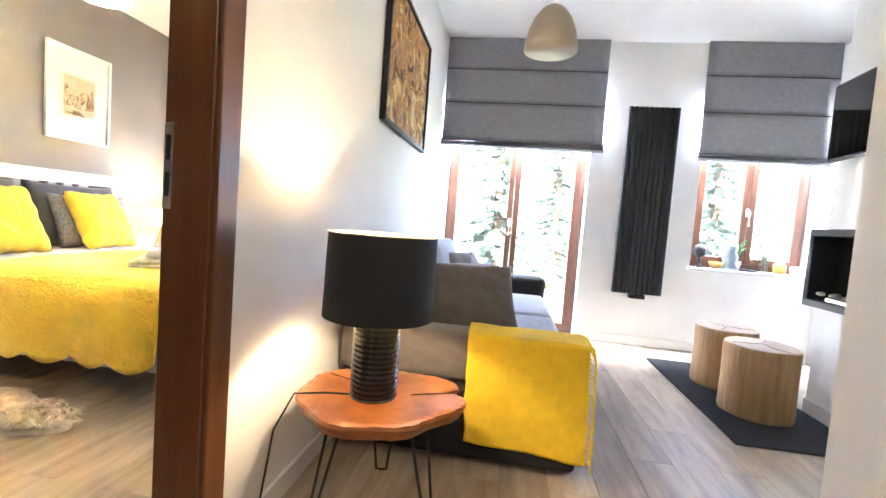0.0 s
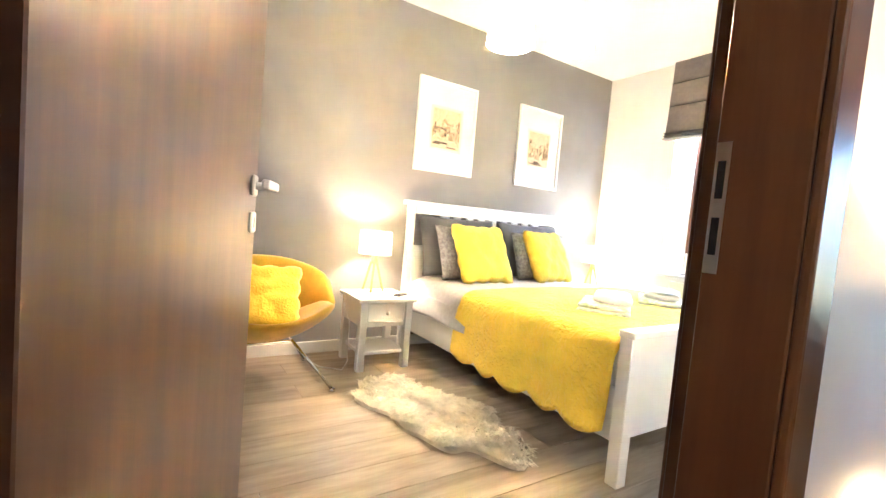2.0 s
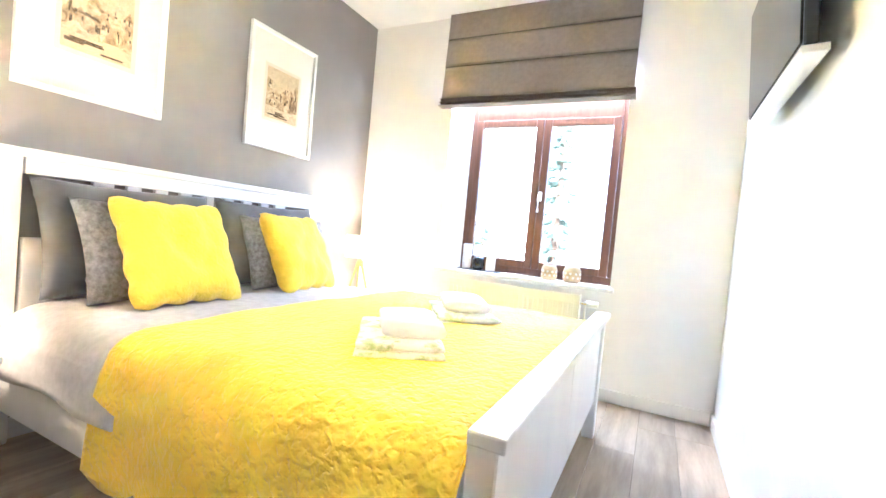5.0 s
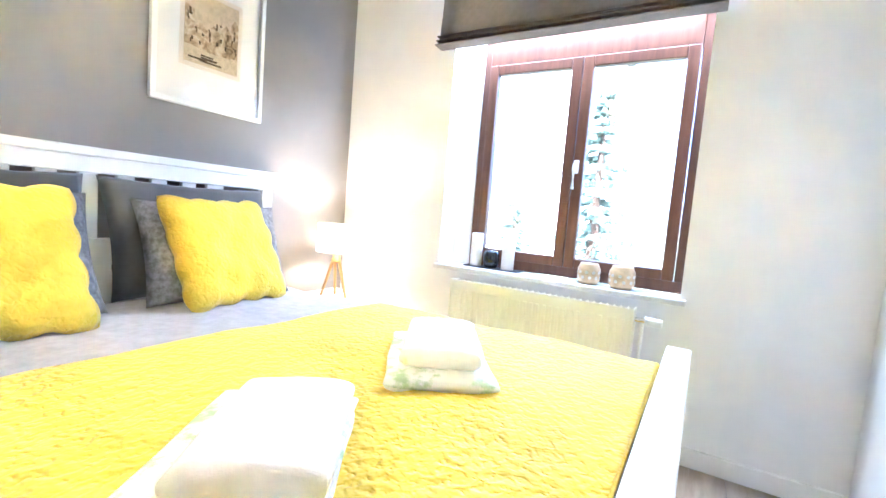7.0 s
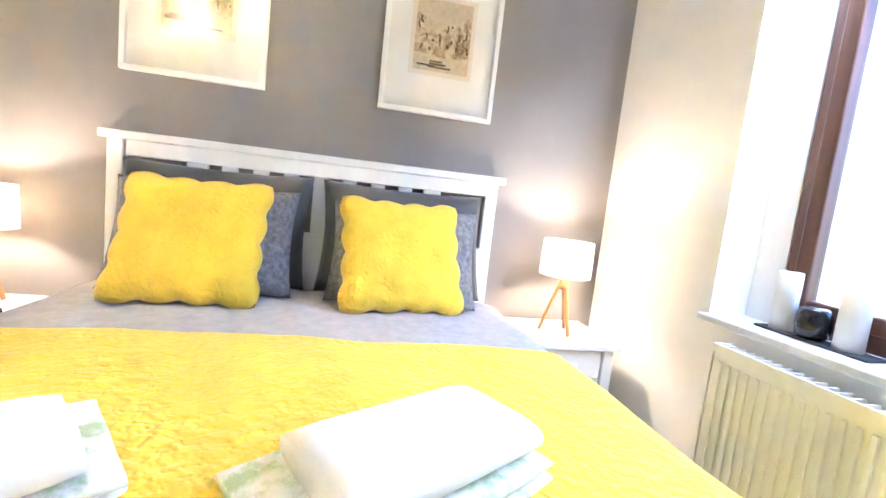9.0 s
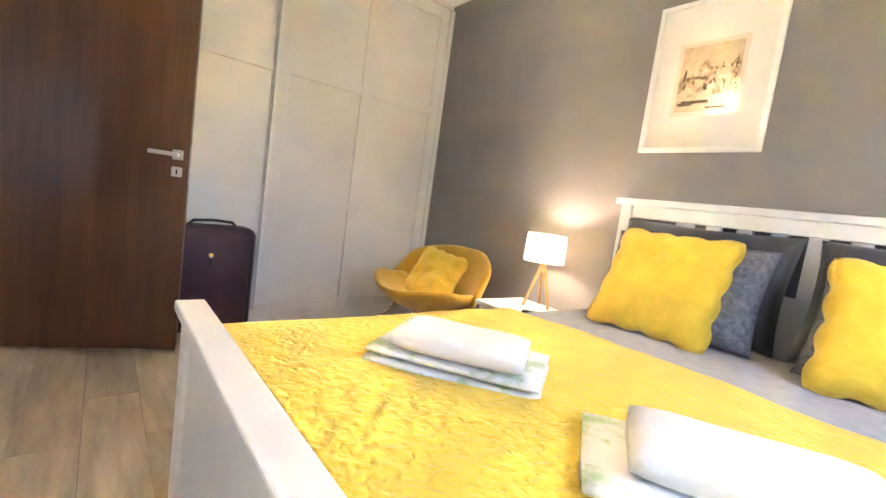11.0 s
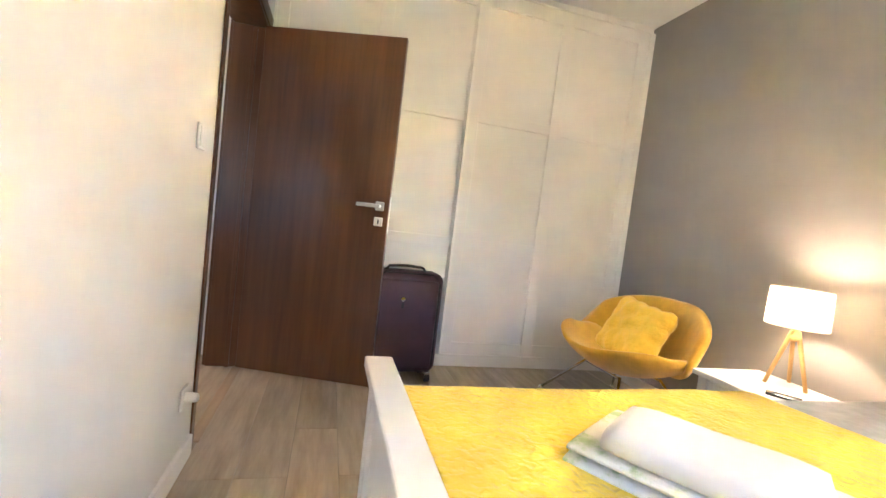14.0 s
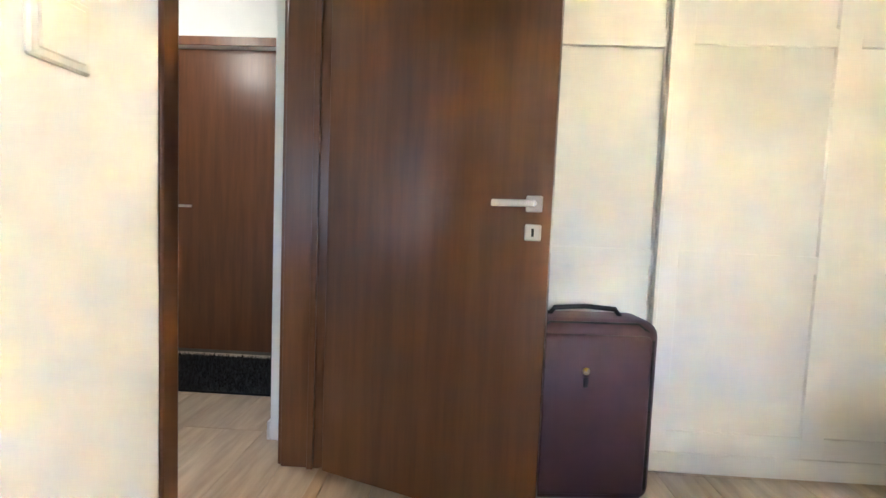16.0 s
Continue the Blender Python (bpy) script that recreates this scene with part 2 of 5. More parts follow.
PENDANT_IN = mat("white_enamel_inside", (0.85, 0.82, 0.76), 0.5, vary=0.01)
FROSTED = mat("lit_bulb_glass", (0.9, 0.85, 0.75), 0.4, emit=(1.0, 0.80, 0.52), strength=1.5)
PANE = glass_mat("window_glass", (0.97, 0.99, 0.98), 0.0, 0.95)
PICTURE_GLASS = glass_mat("picture_glass", (1, 1, 1), 0.02, 0.97)
JAR_GLASS = glass_mat("jar_glass", (0.80, 0.88, 0.86), 0.05, 0.85)
LEAF = mat("conifer_needles", (0.065, 0.09, 0.065), 0.8, vary=0.2, scale=3)
LEAF_LIGHT = mat("house_plant_leaf", (0.10, 0.22, 0.05), 0.6, vary=0.2)
GROUND = mat("winter_lawn", (0.16, 0.17, 0.09), 0.95, vary=0.25, scale=0.8, bump=0.5, bump_scale=10, bdist=0.03)
FACADE = mat("pale_render_facade", (0.62, 0.60, 0.56), 0.9, vary=0.05, scale=1)
FACADE_GLASS = mat("dark_church_glazing", (0.035, 0.05, 0.05), 0.9, vary=0.2, scale=2)
ROOF = mat("slate_roof", (0.12, 0.10, 0.095), 0.8, vary=0.15, scale=3)
BLUE_STONE = mat("pale_blue_ceramic", (0.38, 0.46, 0.52), 0.4, vary=0.12, scale=20)
ORANGE = mat("amber_ceramic", (0.60, 0.28, 0.06), 0.4, vary=0.15, scale=20)
CABLE = mat("white_cable", (0.74, 0.72, 0.68), 0.5)


# ---- mesh helpers ----
def thing(name, label, category, place=(0, 0, 0), rz=0.0, group="", kind=""):
    o = new(name)
    o.empty_display_size = 0.1
    o.matrix_world = pose(*place, 0, 0, rz)
    return tagged(o, label, category, group, kind)


def part(name, bm, material, parent=None, label="", smooth=False):
    me = bpy.data.meshes.new(name)
    bmesh.ops.recalc_face_normals(bm, faces=bm.faces[:])
    bm.to_mesh(me)
    bm.free()
    me.materials.append(material)
    if smooth:
        me.polygons.foreach_set("use_smooth", [True] * len(me.polygons))
    o = new(name, me)
    if parent is not None:
        o.parent = parent
    if label:
        o["label"] = label
    return o


def box(x0, x1, y0, y1, z0, z1, bevel=0.0, bm=None, seg=1):
    b = bmesh.new()
    bmesh.ops.create_cube(b, size=1, matrix=Matrix.Translation(((x0 + x1) / 2, (y0 + y1) / 2, (z0 + z1) / 2)) @ Matrix.Diagonal((x1 - x0, y1 - y0, z1 - z0, 1)))
    if bevel:
        bmesh.ops.bevel(b, geom=b.edges[:], offset=bevel, segments=seg, affect="EDGES", profile=0.5)
    return join(bm, b)


def join(bm, b):
    if bm is None:
        return b
    me = bpy.data.meshes.new("tmp")
    b.to_mesh(me)
    b.free()
    bm.from_mesh(me)
    bpy.data.meshes.remove(me)
    return bm


def rod(p0, p1, r0, r1=None, seg=12, bm=None):
    p0, p1 = Vector(p0), Vector(p1)
    d = p1 - p0
    b = bmesh.new()
    bmesh.ops.create_cone(b, cap_ends=True, segments=seg, radius1=r0, radius2=r0 if r1 is None else r1, depth=d.length,
                          matrix=Matrix.Translation((p0 + p1) / 2) @ d.to_track_quat("Z", "Y").to_matrix().to_4x4())
    return join(bm, b)


def lathe(profile, seg=32, centre=(0, 0, 0), wobble=0.0):
    bm = bmesh.new()
    rings = []
    for r, z in profile:
        ring = []
        for k in range(seg):
            a = 2 * math.pi * k / seg
            w = 1 + wobble * noise.noise(Vector((math.cos(a) * 1.5, math.sin(a) * 1.5, z * 0.6 + centre[0])))
            ring.append(bm.verts.new((centre[0] + r * w * math.cos(a), centre[1] + r * w * math.sin(a), centre[2] + z)))
        rings.append(ring)
    for a, b in zip(rings, rings[1:]):
        for k in range(seg):
            bm.faces.new((a[k], a[(k + 1) % seg], b[(k + 1) % seg], b[k]))
    if profile[0][0] > 0:
        bm.faces.new(rings[0][::-1])
    if profile[-1][0] > 0:
        bm.faces.new(rings[-1])
    bmesh.ops.remove_doubles(bm, verts=bm.verts[:], dist=1e-5)
    return bm


def grid(nu, nv, f):
    bm = bmesh.new()
    vs = [[bm.verts.new(f(i / nu, j / nv)) for j in range(nv + 1)] for i in range(nu + 1)]
    for i in range(nu):
        for j in range(nv):
            bm.faces.new((vs[i][j], vs[i + 1][j], vs[i + 1][j + 1], vs[i][j + 1]))
    return bm


def tube(points, r, seg=6):
    """A bent rod through the points."""
    bm = bmesh.new()
    pts = [Vector(p) for p in points]
    rings = []
    for k, p in enumerate(pts):
        d = (pts[min(k + 1, len(pts) - 1)] - pts[max(k - 1, 0)]).normalized()
        q = d.to_track_quat("Z", "Y")
        rings.append([bm.verts.new(p + q @ Vector((r * math.cos(2 * math.pi * s / seg), r * math.sin(2 * math.pi * s / seg), 0))) for s in range(seg)])
    for a, b in zip(rings, rings[1:]):
        for s in range(seg):
            bm.faces.new((a[s], a[(s + 1) % seg], b[(s + 1) % seg], b[s]))
    bm.faces.new(rings[0][::-1])
    bm.faces.new(rings[-1])
    return bm


def solid(ob, thick, offset=0.0):
    m = ob.modifiers.new("thickness", "SOLIDIFY")
    m.thickness, m.offset = thick, offset
    return ob


def pillow_mesh(w, h, t, scallop=0.0, seed=0, n=26):
    """A stuffed cushion, upright in x (width) and z (height), base at z = 0."""
    bm = bmesh.new()
    for side in (1, -1):
        vs = []
        for i in range(n + 1):
            row = []
            for j in range(n + 1):
                u, v = i / n * 2 - 1, j / n * 2 - 1
                fill = (max(0, 1 - u ** 4) * max(0, 1 - v ** 4)) ** 0.5
                x, z = u * (1 - 0.06 * (1 - v * v)), v * (1 - 0.06 * (1 - u * u))
                if scallop:
                    x *= 1 + scallop * abs(math.sin(v * math.pi * 2.0)) * abs(u) ** 6
                    z *= 1 + scallop * abs(math.sin(u * math.pi * 2.0)) * abs(v) ** 6
                wob = noise.noise(Vector((u * 2.2 + seed * 7, v * 2.2, side * 3))) * 0.3 + noise.noise(Vector((u * 6 + seed, v * 6, side))) * 0.07
                row.append(bm.verts.new((x * w / 2, side * (t / 2 * fill * (1 + wob) + 0.004), (z + 1) * h / 2)))
            vs.append(row)
        for i in range(n):
            for j in range(n):
                bm.faces.new((vs[i][j], vs[i + 1][j], vs[i + 1][j + 1], vs[i][j + 1]))
    bmesh.ops.remove_doubles(bm, verts=bm.verts[:], dist=0.0085)
    return bm


def cushion(name, label, w, h, t, place, lean, rz, material, scallop=0.0, seed=0, turn=0.0):
    o = part(name, pillow_mesh(w, h, t, scallop, seed), material, None, smooth=True)
    o.matrix_world = pose(*place, 0, 0, rz) @ pose(0, 0, 0, -lean, turn, 0)
    return tagged(o, label, "cushion" if "cushion" in name else "pillow")


# ---- plan ----
GX, DX, LX = -2.875, -0.175, 0.015
WY, LY, WARD = 4.60, 4.70, 0.43
BED_H, LIV_H = 2.68, 2.76
OUT = 4.95
EAST, HALL = 3.42, -0.80
DOOR_A, DOOR_B, DOOR_H = 0.53, 1.425, 2.06


def wall(name, label, bm, material=WHITE_WALL):
    return tagged(part(name, bm, material), label, "wall", kind="structure")


wall("wall_grey", "taupe grey painted wall behind the bed", box(GX - 0.2, GX, HALL, OUT, 0, 2.9), GREY_WALL)
b = box(GX, -2.10, WY, OUT, 0, 2.9)
box(-0.825, LX, WY, OUT, 0, 2.9, bm=b)
box(-2.10, -0.825, WY, OUT, 0, 0.715, bm=b)
box(-2.10, -1.985, 4.762, OUT, 0.716, 2.199, bm=b)
box(-2.10, -0.825, WY, OUT, 2.20, 2.9, bm=b)
wall("wall_bedroom_window", "white painted window wall of the bedroom", b)
b = box(DX, LX, 1.512, LY, 0, 2.9)
box(DX, LX, HALL, DOOR_A, 0, 2.9, bm=b)
box(DX, LX, DOOR_A, 1.512, DOOR_H, 2.9, bm=b)
wall("wall_between_rooms", "white painted wall between bedroom and living room", b)
wall("wall_hall_stub", "white painted wall end beside the bedroom doorway", box(LX + 0.002, 0.145, HALL, 0.355, 0, 2.9))
b = box(LX, 0.09, LY, OUT, 0, 2.9)
box(1.42, 2.38, LY, OUT, 0, 2.9, bm=b)
box(3.36, EAST, LY, OUT, 0, 2.9, bm=b)
box(0.09, 1.42, LY, OUT, 2.25, 2.9, bm=b)
box(2.38, 3.36, LY, OUT, 0, 0.745, bm=b)
box(2.38, 3.36, LY, OUT, 2.25, 2.9, bm=b)
wall("wall_living_window", "white painted window wall of the living room", b)
wall("wall_east", "white painted side wall of the living room", box(EAST, EAST + 0.2, HALL, OUT, 0, 2.9))
wall("wall_chimney_breast", "white painted projecting wall behind the fireplace", box(2.66, EAST, 2.1, 3.45, 0, 2.9))
wall("wall_hall_partition", "cream white painted end of a partition wall", box(1.62, EAST, 1.55, 1.73, 0, 2.9, 0.004))
b = box(0.155, 0.42, HALL - 0.2, HALL, 0, 2.9)
box(1.42, EAST, HALL - 0.2, HALL, 0, 2.9, bm=b)
box(0.42, 1.42, HALL - 0.2, HALL, 2.16, 2.9, bm=b)
box(0.42, 1.42, HALL - 0.2, HALL - 0.1, 0, 2.16, bm=b)
wall("wall_hall_back", "white painted entrance wall of the hall", b)
wall("wall_behind_wardrobe", "plain wall behind the wardrobe", box(GX, DX, HALL, HALL + 0.1, 0, 2.9))
tagged(part("ceiling", box(GX, DX, HALL, WY, BED_H, 2.9), CEILING), "white painted bedroom ceiling", "ceiling", kind="structure")
tagged(part("ceiling", box(LX, EAST, 0.9, LY, LIV_H, 2.9), CEILING), "white painted living room ceiling", "ceiling", kind="structure")
tagged(part("ceiling", box(LX, EAST, HALL, 0.9, 2.5, 2.9), CEILING), "white painted lower hall ceiling", "ceiling", kind="structure")
tagged(part("roof_slab", box(GX - 0.2, EAST + 0.2, HALL - 0.2, OUT, 2.902, 3.1), CEILING), "plain slab above the rooms", "slab", kind="structure")
floor = tagged(part("floor", box(GX - 0.2, EAST + 0.2, HALL - 0.2, OUT, -0.15, -0.009), SUBFLOOR), "grey brown oak laminate floor in long planks", "floor", kind="structure")


def baseboard(label, pieces):
    for k, (x0, x1, y0, y1) in enumerate(pieces):
        tagged(part("baseboard", box(x0, x1, y0, y1, 0, 0.085, 0.003), TRIM), label, "baseboard", kind="structure")


baseboard("white painted baseboard", [
    (GX, GX + 0.016, WARD + 0.01, WY), (GX + 0.018, DX - 0.018, WY - 0.016, WY), (DX - 0.016, DX, 1.542, WY - 0.018),
    (LX, LX + 0.016, 1.505, LY), (1.42, 2.66, LY - 0.016, LY), (2.644, 2.66, 2.1, 3.45), (0.147, 0.161, HALL, 0.357), (1.604, 1.618, 1.55, 1.73)])

# doorway lining and casings
doorway = thing("door_frame_1", "dark walnut door lining and casings of the bedroom doorway", "door frame", kind="structure")
part("jamb", box(DX, LX, DOOR_A, DOOR_A + 0.025, 0, DOOR_H - 0.026, 0.002), DARK_WOOD, doorway)
part("jamb", box(-0.115, LX, 1.413, 1.5115, 0, DOOR_H - 0.026, 0.003), DARK_WOOD, doorway)
part("rebate", box(DX, -0.1155, 1.490, 1.5115, 0, DOOR_H - 0.026, 0.002), DARK_WOOD, doorway)
part("head", box(DX, LX, DOOR_A, 1.5115, DOOR_H - 0.025, DOOR_H, 0.002), DARK_WOOD, doorway)
part("stop", box(DX + 0.055, DX + 0.08, DOOR_A + 0.0255, DOOR_A + 0.038, 0, DOOR_H - 0.04, 0.002), DARK_WOOD, doorway)
for x0, x1 in ((DX - 0.018, DX - 0.001), (LX + 0.001, LX + 0.018)):
    bedroom = x0 < -0.1
    ya, yb = (1.492, 1.538) if bedroom else (1.414, 1.499)
    x0 = DX - 0.009 if bedroom else x0
    part("casing", box(x0, x1, ya, yb, 0, DOOR_H + 0.068, 0.005, seg=2), DARK_WOOD, doorway)
    part("casing", box(x0, x1, DOOR_A - 0.068, DOOR_A + 0.012, 0, DOOR_H + 0.068, 0.005, seg=2), DARK_WOOD, doorway)
    part("casing", box(x0, x1, DOOR_A + 0.013, ya - 0.001, DOOR_H - 0.012, DOOR_H + 0.068, 0.005, seg=2), DARK_WOOD, doorway)
b = box(-0.112, -0.090, 1.4115, 1.4128, 0.985, 1.195)
strike = part("strike_plate", b, NICKEL, doorway, "satin nickel strike plate")
for z in (1.015, 1.105):
    part("latch_slot", box(-0.107, -0.095, 1.4105, 1.4118, z, z + 0.06), BLACK_METAL, strike)
tagged(part("threshold_strip", box(DX - 0.02, DX + 0.03, DOOR_A + 0.026, 1.457, 0, 0.007, 0.002), THRESHOLD), "narrow oak threshold strip", "threshold", kind="structure")

# bedroom door leaf, standing open
leaf = thing("door_1", "dark walnut veneer door standing open with nickel handle", "door", (DX + 0.006, DOOR_A + 0.034, 0.008), 160.6)
part("leaf", box(0, 0.836, -0.02, 0.02, 0, 2.03, 0.002), DARK_WOOD, leaf)
for side in (1, -1):
    y = 0.0205 * side
    ya, yb = sorted((y, y + 0.008 * side))
    part("rose", box(0.757, 0.809, ya, yb, 1.045, 1.097, 0.004), NICKEL, leaf, "square satin nickel rose")
    part("key_plate", box(0.757, 0.809, ya, yb, 0.955, 1.007, 0.004), NICKEL, leaf, "square nickel key plate")
    part("keyhole", box(0.779, 0.787, y + 0.0075 * side - 0.001, y + 0.0075 * side + 0.002, 0.968, 0.994), BLACK_METAL, leaf)
    part("door_handle", tube([(0.783, y + 0.006 * side, 1.071), (0.783, y + 0.05 * side, 1.071)], 0.010, 10), NICKEL, leaf)
    yc, yd = sorted((y + 0.042 * side, y + 0.060 * side))
    part("lever", box(0.657, 0.795, yc, yd, 1.060, 1.082, 0.005, seg=2), NICKEL, leaf, "flat satin nickel lever")
part("latch", box(0.8365, 0.8385, -0.011, 0.011, 0.92, 1.13), NICKEL, leaf)
for z in (0.25, 1.05, 1.80):
    part("hinge", rod((-0.010, 0.0215, z), (-0.010, 0.0215, z + 0.09), 0.008), NICKEL, leaf)


# ---- windows ----
def window(name, label, x0, x1, z0, z1, y, panes, material=WINDOW_WOOD, transom=None, handle=None):
    w = thing(name, label, "window", kind="structure")
    t = 0.07
    part("window_frame", box(x0, x1, y - 0.035, y + 0.035, z0, z0 + t * 0.8, 0.004), material, w)
    part("window_frame", box(x0, x1, y - 0.035, y + 0.035, z1 - t * 0.8, z1, 0.004), material, w)
    part("window_frame", box(x0, x0 + t * 0.6, y - 0.035, y + 0.035, z0 + t * 0.8, z1 - t * 0.8, 0.004), material, w)
    part("window_frame", box(x1 - t * 0.6, x1, y - 0.035, y + 0.035, z0 + t * 0.8, z1 - t * 0.8, 0.004), material, w)
    za, zb = z0 + t * 0.8, (transom or z1) - (0.0 if transom else t * 0.8)
    if transom:
        part("transom", box(x0 + t * 0.6, x1 - t * 0.6, y - 0.045, y + 0.035, transom, transom + 0.19, 0.004), material, w)
        part("pane", box(x0 + t * 0.6, x1 - t * 0.6, y - 0.004, y + 0.004, transom + 0.19, z1 - t * 0.8), PANE, w).visible_shadow = False
    a, c = x0 + t * 0.6, x1 - t * 0.6
    step = (c - a) / panes
    for k in range(panes):
        p, q = a + k * step + 0.002, a + (k + 1) * step - 0.002
        s = 0.055
        sash = part("sash", box(p, p + s, y - 0.055, y - 0.005, za, zb, 0.006, seg=2), material, w)
        part("stile", box(q - s, q, y - 0.055, y - 0.005, za, zb, 0.006, seg=2), material, sash)
        part("rail", box(p + s, q - s, y - 0.053, y - 0.005, za, za + s, 0.005), material, sash)
        part("rail", box(p + s, q - s, y - 0.053, y - 0.005, zb - s, zb, 0.005), material, sash)
        part("pane", box(p + s - 0.004, q - s + 0.004, y - 0.034, y - 0.026, za + s - 0.004, zb - s + 0.004), PANE, sash).visible_shadow = False
    if handle:
        hx, hz = handle
        h = part("window_handle", box(hx - 0.014, hx + 0.014, y - 0.068, y - 0.055, hz - 0.035, hz + 0.035, 0.004), SWITCH, w, "white metal window handle")
        part("lever", tube([(hx, y - 0.066, hz + 0.01), (hx, y - 0.095, hz + 0.008), (hx, y - 0.10, hz - 0.02), (hx, y - 0.10, hz - 0.12)], 0.010, 8), SWITCH, h)
    return w


window("window_1", "brown wooden double casement bedroom window", -1.985, -0.825, 0.745, 2.20, 4.80, 2, transom=1.915, handle=(-1.385, 1.34))
window("window_2", "brown wooden double french window to the garden", 0.095, 1.415, 0.0, 2.25, 4.86, 2, handle=(0.73, 1.05))
window("window_3", "brown wooden double casement living room window", 2.385, 3.355, 0.775, 2.25, 4.86, 2, handle=(2.86, 1.30))
tagged(part("window_sill", box(-2.12, -0.80, WY - 0.035, 4.760, 0.716, 0.744, 0.006, seg=2), STONE_SILL), "white stone window sill in the bedroom", "window sill", kind="structure")
tagged(part("window_sill", box(2.36, 3.38, LY - 0.035, 4.825, 0.746, 0.774, 0.006, seg=2), STONE_SILL), "white stone window sill in the living room", "window sill", kind="structure")
tagged(part("window_sill", box(0.1, 1.41, LY + 0.0, 4.825, -0.006, 0.012, 0.004), STONE_SILL), "low white threshold of the french window", "window sill", kind="structure")


def blind(label, x0, x1, y, ztop, zbot, material):
    o = thing("roman_blind", label, "blind")
    part("head_rail", box(x0 + 0.01, x1 - 0.01, y, y + 0.03, ztop - 0.035, ztop - 0.001), TRIM, o)
    lay = (ztop - zbot - 0.09) / 3
    heights = [ztop - 0.001, ztop - lay * 0.95, ztop - lay * 1.95, zbot + 0.055]
    for k in range(3):
        z1, z0 = heights[k], heights[k + 1]
        seg = part("fold", grid(12, 8, lambda u, v, z0=z0, z1=z1, k=k: (x0 + (x1 - x0) * u, y - 0.010 - 0.008 * k - 0.02 * math.sin(v * math.pi * 0.5) ** 2 * (0.3 + 0.25 * k) + 0.003 * noise.noise(Vector((u * 4, v * 3, k))), z1 + (z0 - z1) * v)), material, o, smooth=True)
        solid(seg, 0.006)
        if k < 2:
            part("seam", box(x0 + 0.002, x1 - 0.002, y - 0.030 - 0.008 * k, y - 0.016 - 0.008 * k, z0 - 0.003, z0 + 0.003), BLIND_SEAM, o)
    for k in range(3):
        zc = zbot + 0.085 - 0.027 * k
        d = 0.055 + 0.012 * k
        part("stacked_fold", grid(20, 10, lambda u, v, zc=zc, d=d, k=k: (x0 - 0.012 + (x1 - x0 + 0.024) * u + 0.002 * k, y - d * math.sin(v * math.pi) - 0.005 + 0.004 * noise.noise(Vector((u * 5, k, 2))), zc - 0.028 * v - 0.006 * math.sin(v * math.pi) + 0.006 * noise.noise(Vector((u * 3, k * 4, 0))))), material, o, smooth=True)
    return o


blind("taupe linen roman blind drawn half up over the bedroom window", -2.16, -0.80, WY - 0.035, BED_H, 1.96, TAUPE)
blind("grey linen roman blind drawn half up over the french window", 0.03, 1.50, LY - 0.035, LIV_H, 1.74, BLIND_GREY)
blind("grey linen roman blind drawn half up over the living room window", 2.33, 3.38, LY - 0.035, LIV_H, 1.72, BLIND_GREY)


# ---- bedroom: bed ----
BX0, BX1, BY0, BY1 = -2.868, -0.775, 2.26, 4.01
bed = thing("double_bed", "white lacquered wooden double bed with slatted headboard", "bed")
for y in (BY0 + 0.03, BY1 - 0.09):
    part("headboard_post", box(BX0 + 0.003, BX0 + 0.050, y - 0.01, y + 0.05, 0, 1.15, 0.004), LACQUER, bed)
part("headboard_cap", box(BX0 - 0.004, BX0 + 0.058, BY0 - 0.012, BY1 - 0.004, 1.15, 1.185, 0.006, seg=2), LACQUER, bed)
part("headboard_rail", box(BX0 + 0.018, BX0 + 0.05, BY0 + 0.09, BY1 - 0.09, 1.085, 1.15, 0.003), LACQUER, bed)
part("headboard_panel", box(BX0 + 0.018, BX0 + 0.05, BY0 + 0.09, BY1 - 0.09, 0.25, 0.83, 0.004), LACQUER, bed)
for k in range(9):
    yc = 3.135 + (k - 4) * 0.128
    wid = 0.042 if k in (0, 8) else 0.032
    part("slat", box(BX0 + 0.022, BX0 + 0.046, yc - wid, yc + wid, 0.83, 1.085, 0.003), LACQUER, bed)
for y in (BY0 + 0.005, BY1 - 0.065):
    part("footboard_post", box(BX1 - 0.06, BX1, y, y + 0.06, 0, 0.63, 0.004), LACQUER, bed)
part("footboard_cap", box(BX1 - 0.056, BX1 + 0.018, BY0 - 0.012, BY1 + 0.012, 0.63, 0.660, 0.005, seg=2), LACQUER, bed)
part("footboard_panel", box(BX1 - 0.046, BX1 - 0.014, BY0 + 0.066, 3.139, 0.20, 0.629, 0.003), LACQUER, bed)
part("footboard_panel", box(BX1 - 0.046, BX1 - 0.014, 3.141, BY1 - 0.066, 0.20, 0.629, 0.003), LACQUER, bed)
for y in (BY0 + 0.02, BY1 - 0.05):
    part("side_rail", box(BX0 + 0.065, BX1 - 0.06, y, y + 0.03, 0.175, 0.40, 0.004), LACQUER, bed)
part("slat_base", box(BX0 + 0.07, BX1 - 0.07, BY0 + 0.055, BY1 - 0.055, 0.26, 0.30), LAMP_WOOD, bed)
mattress = part("mattress", box(BX0 + 0.075, BX1 - 0.085, BY0 + 0.06, BY1 - 0.06, 0.30, 0.555, 0.04, seg=3), TOWEL, None, smooth=True)
tagged(mattress, "white mattress under grey bedding", "mattress")


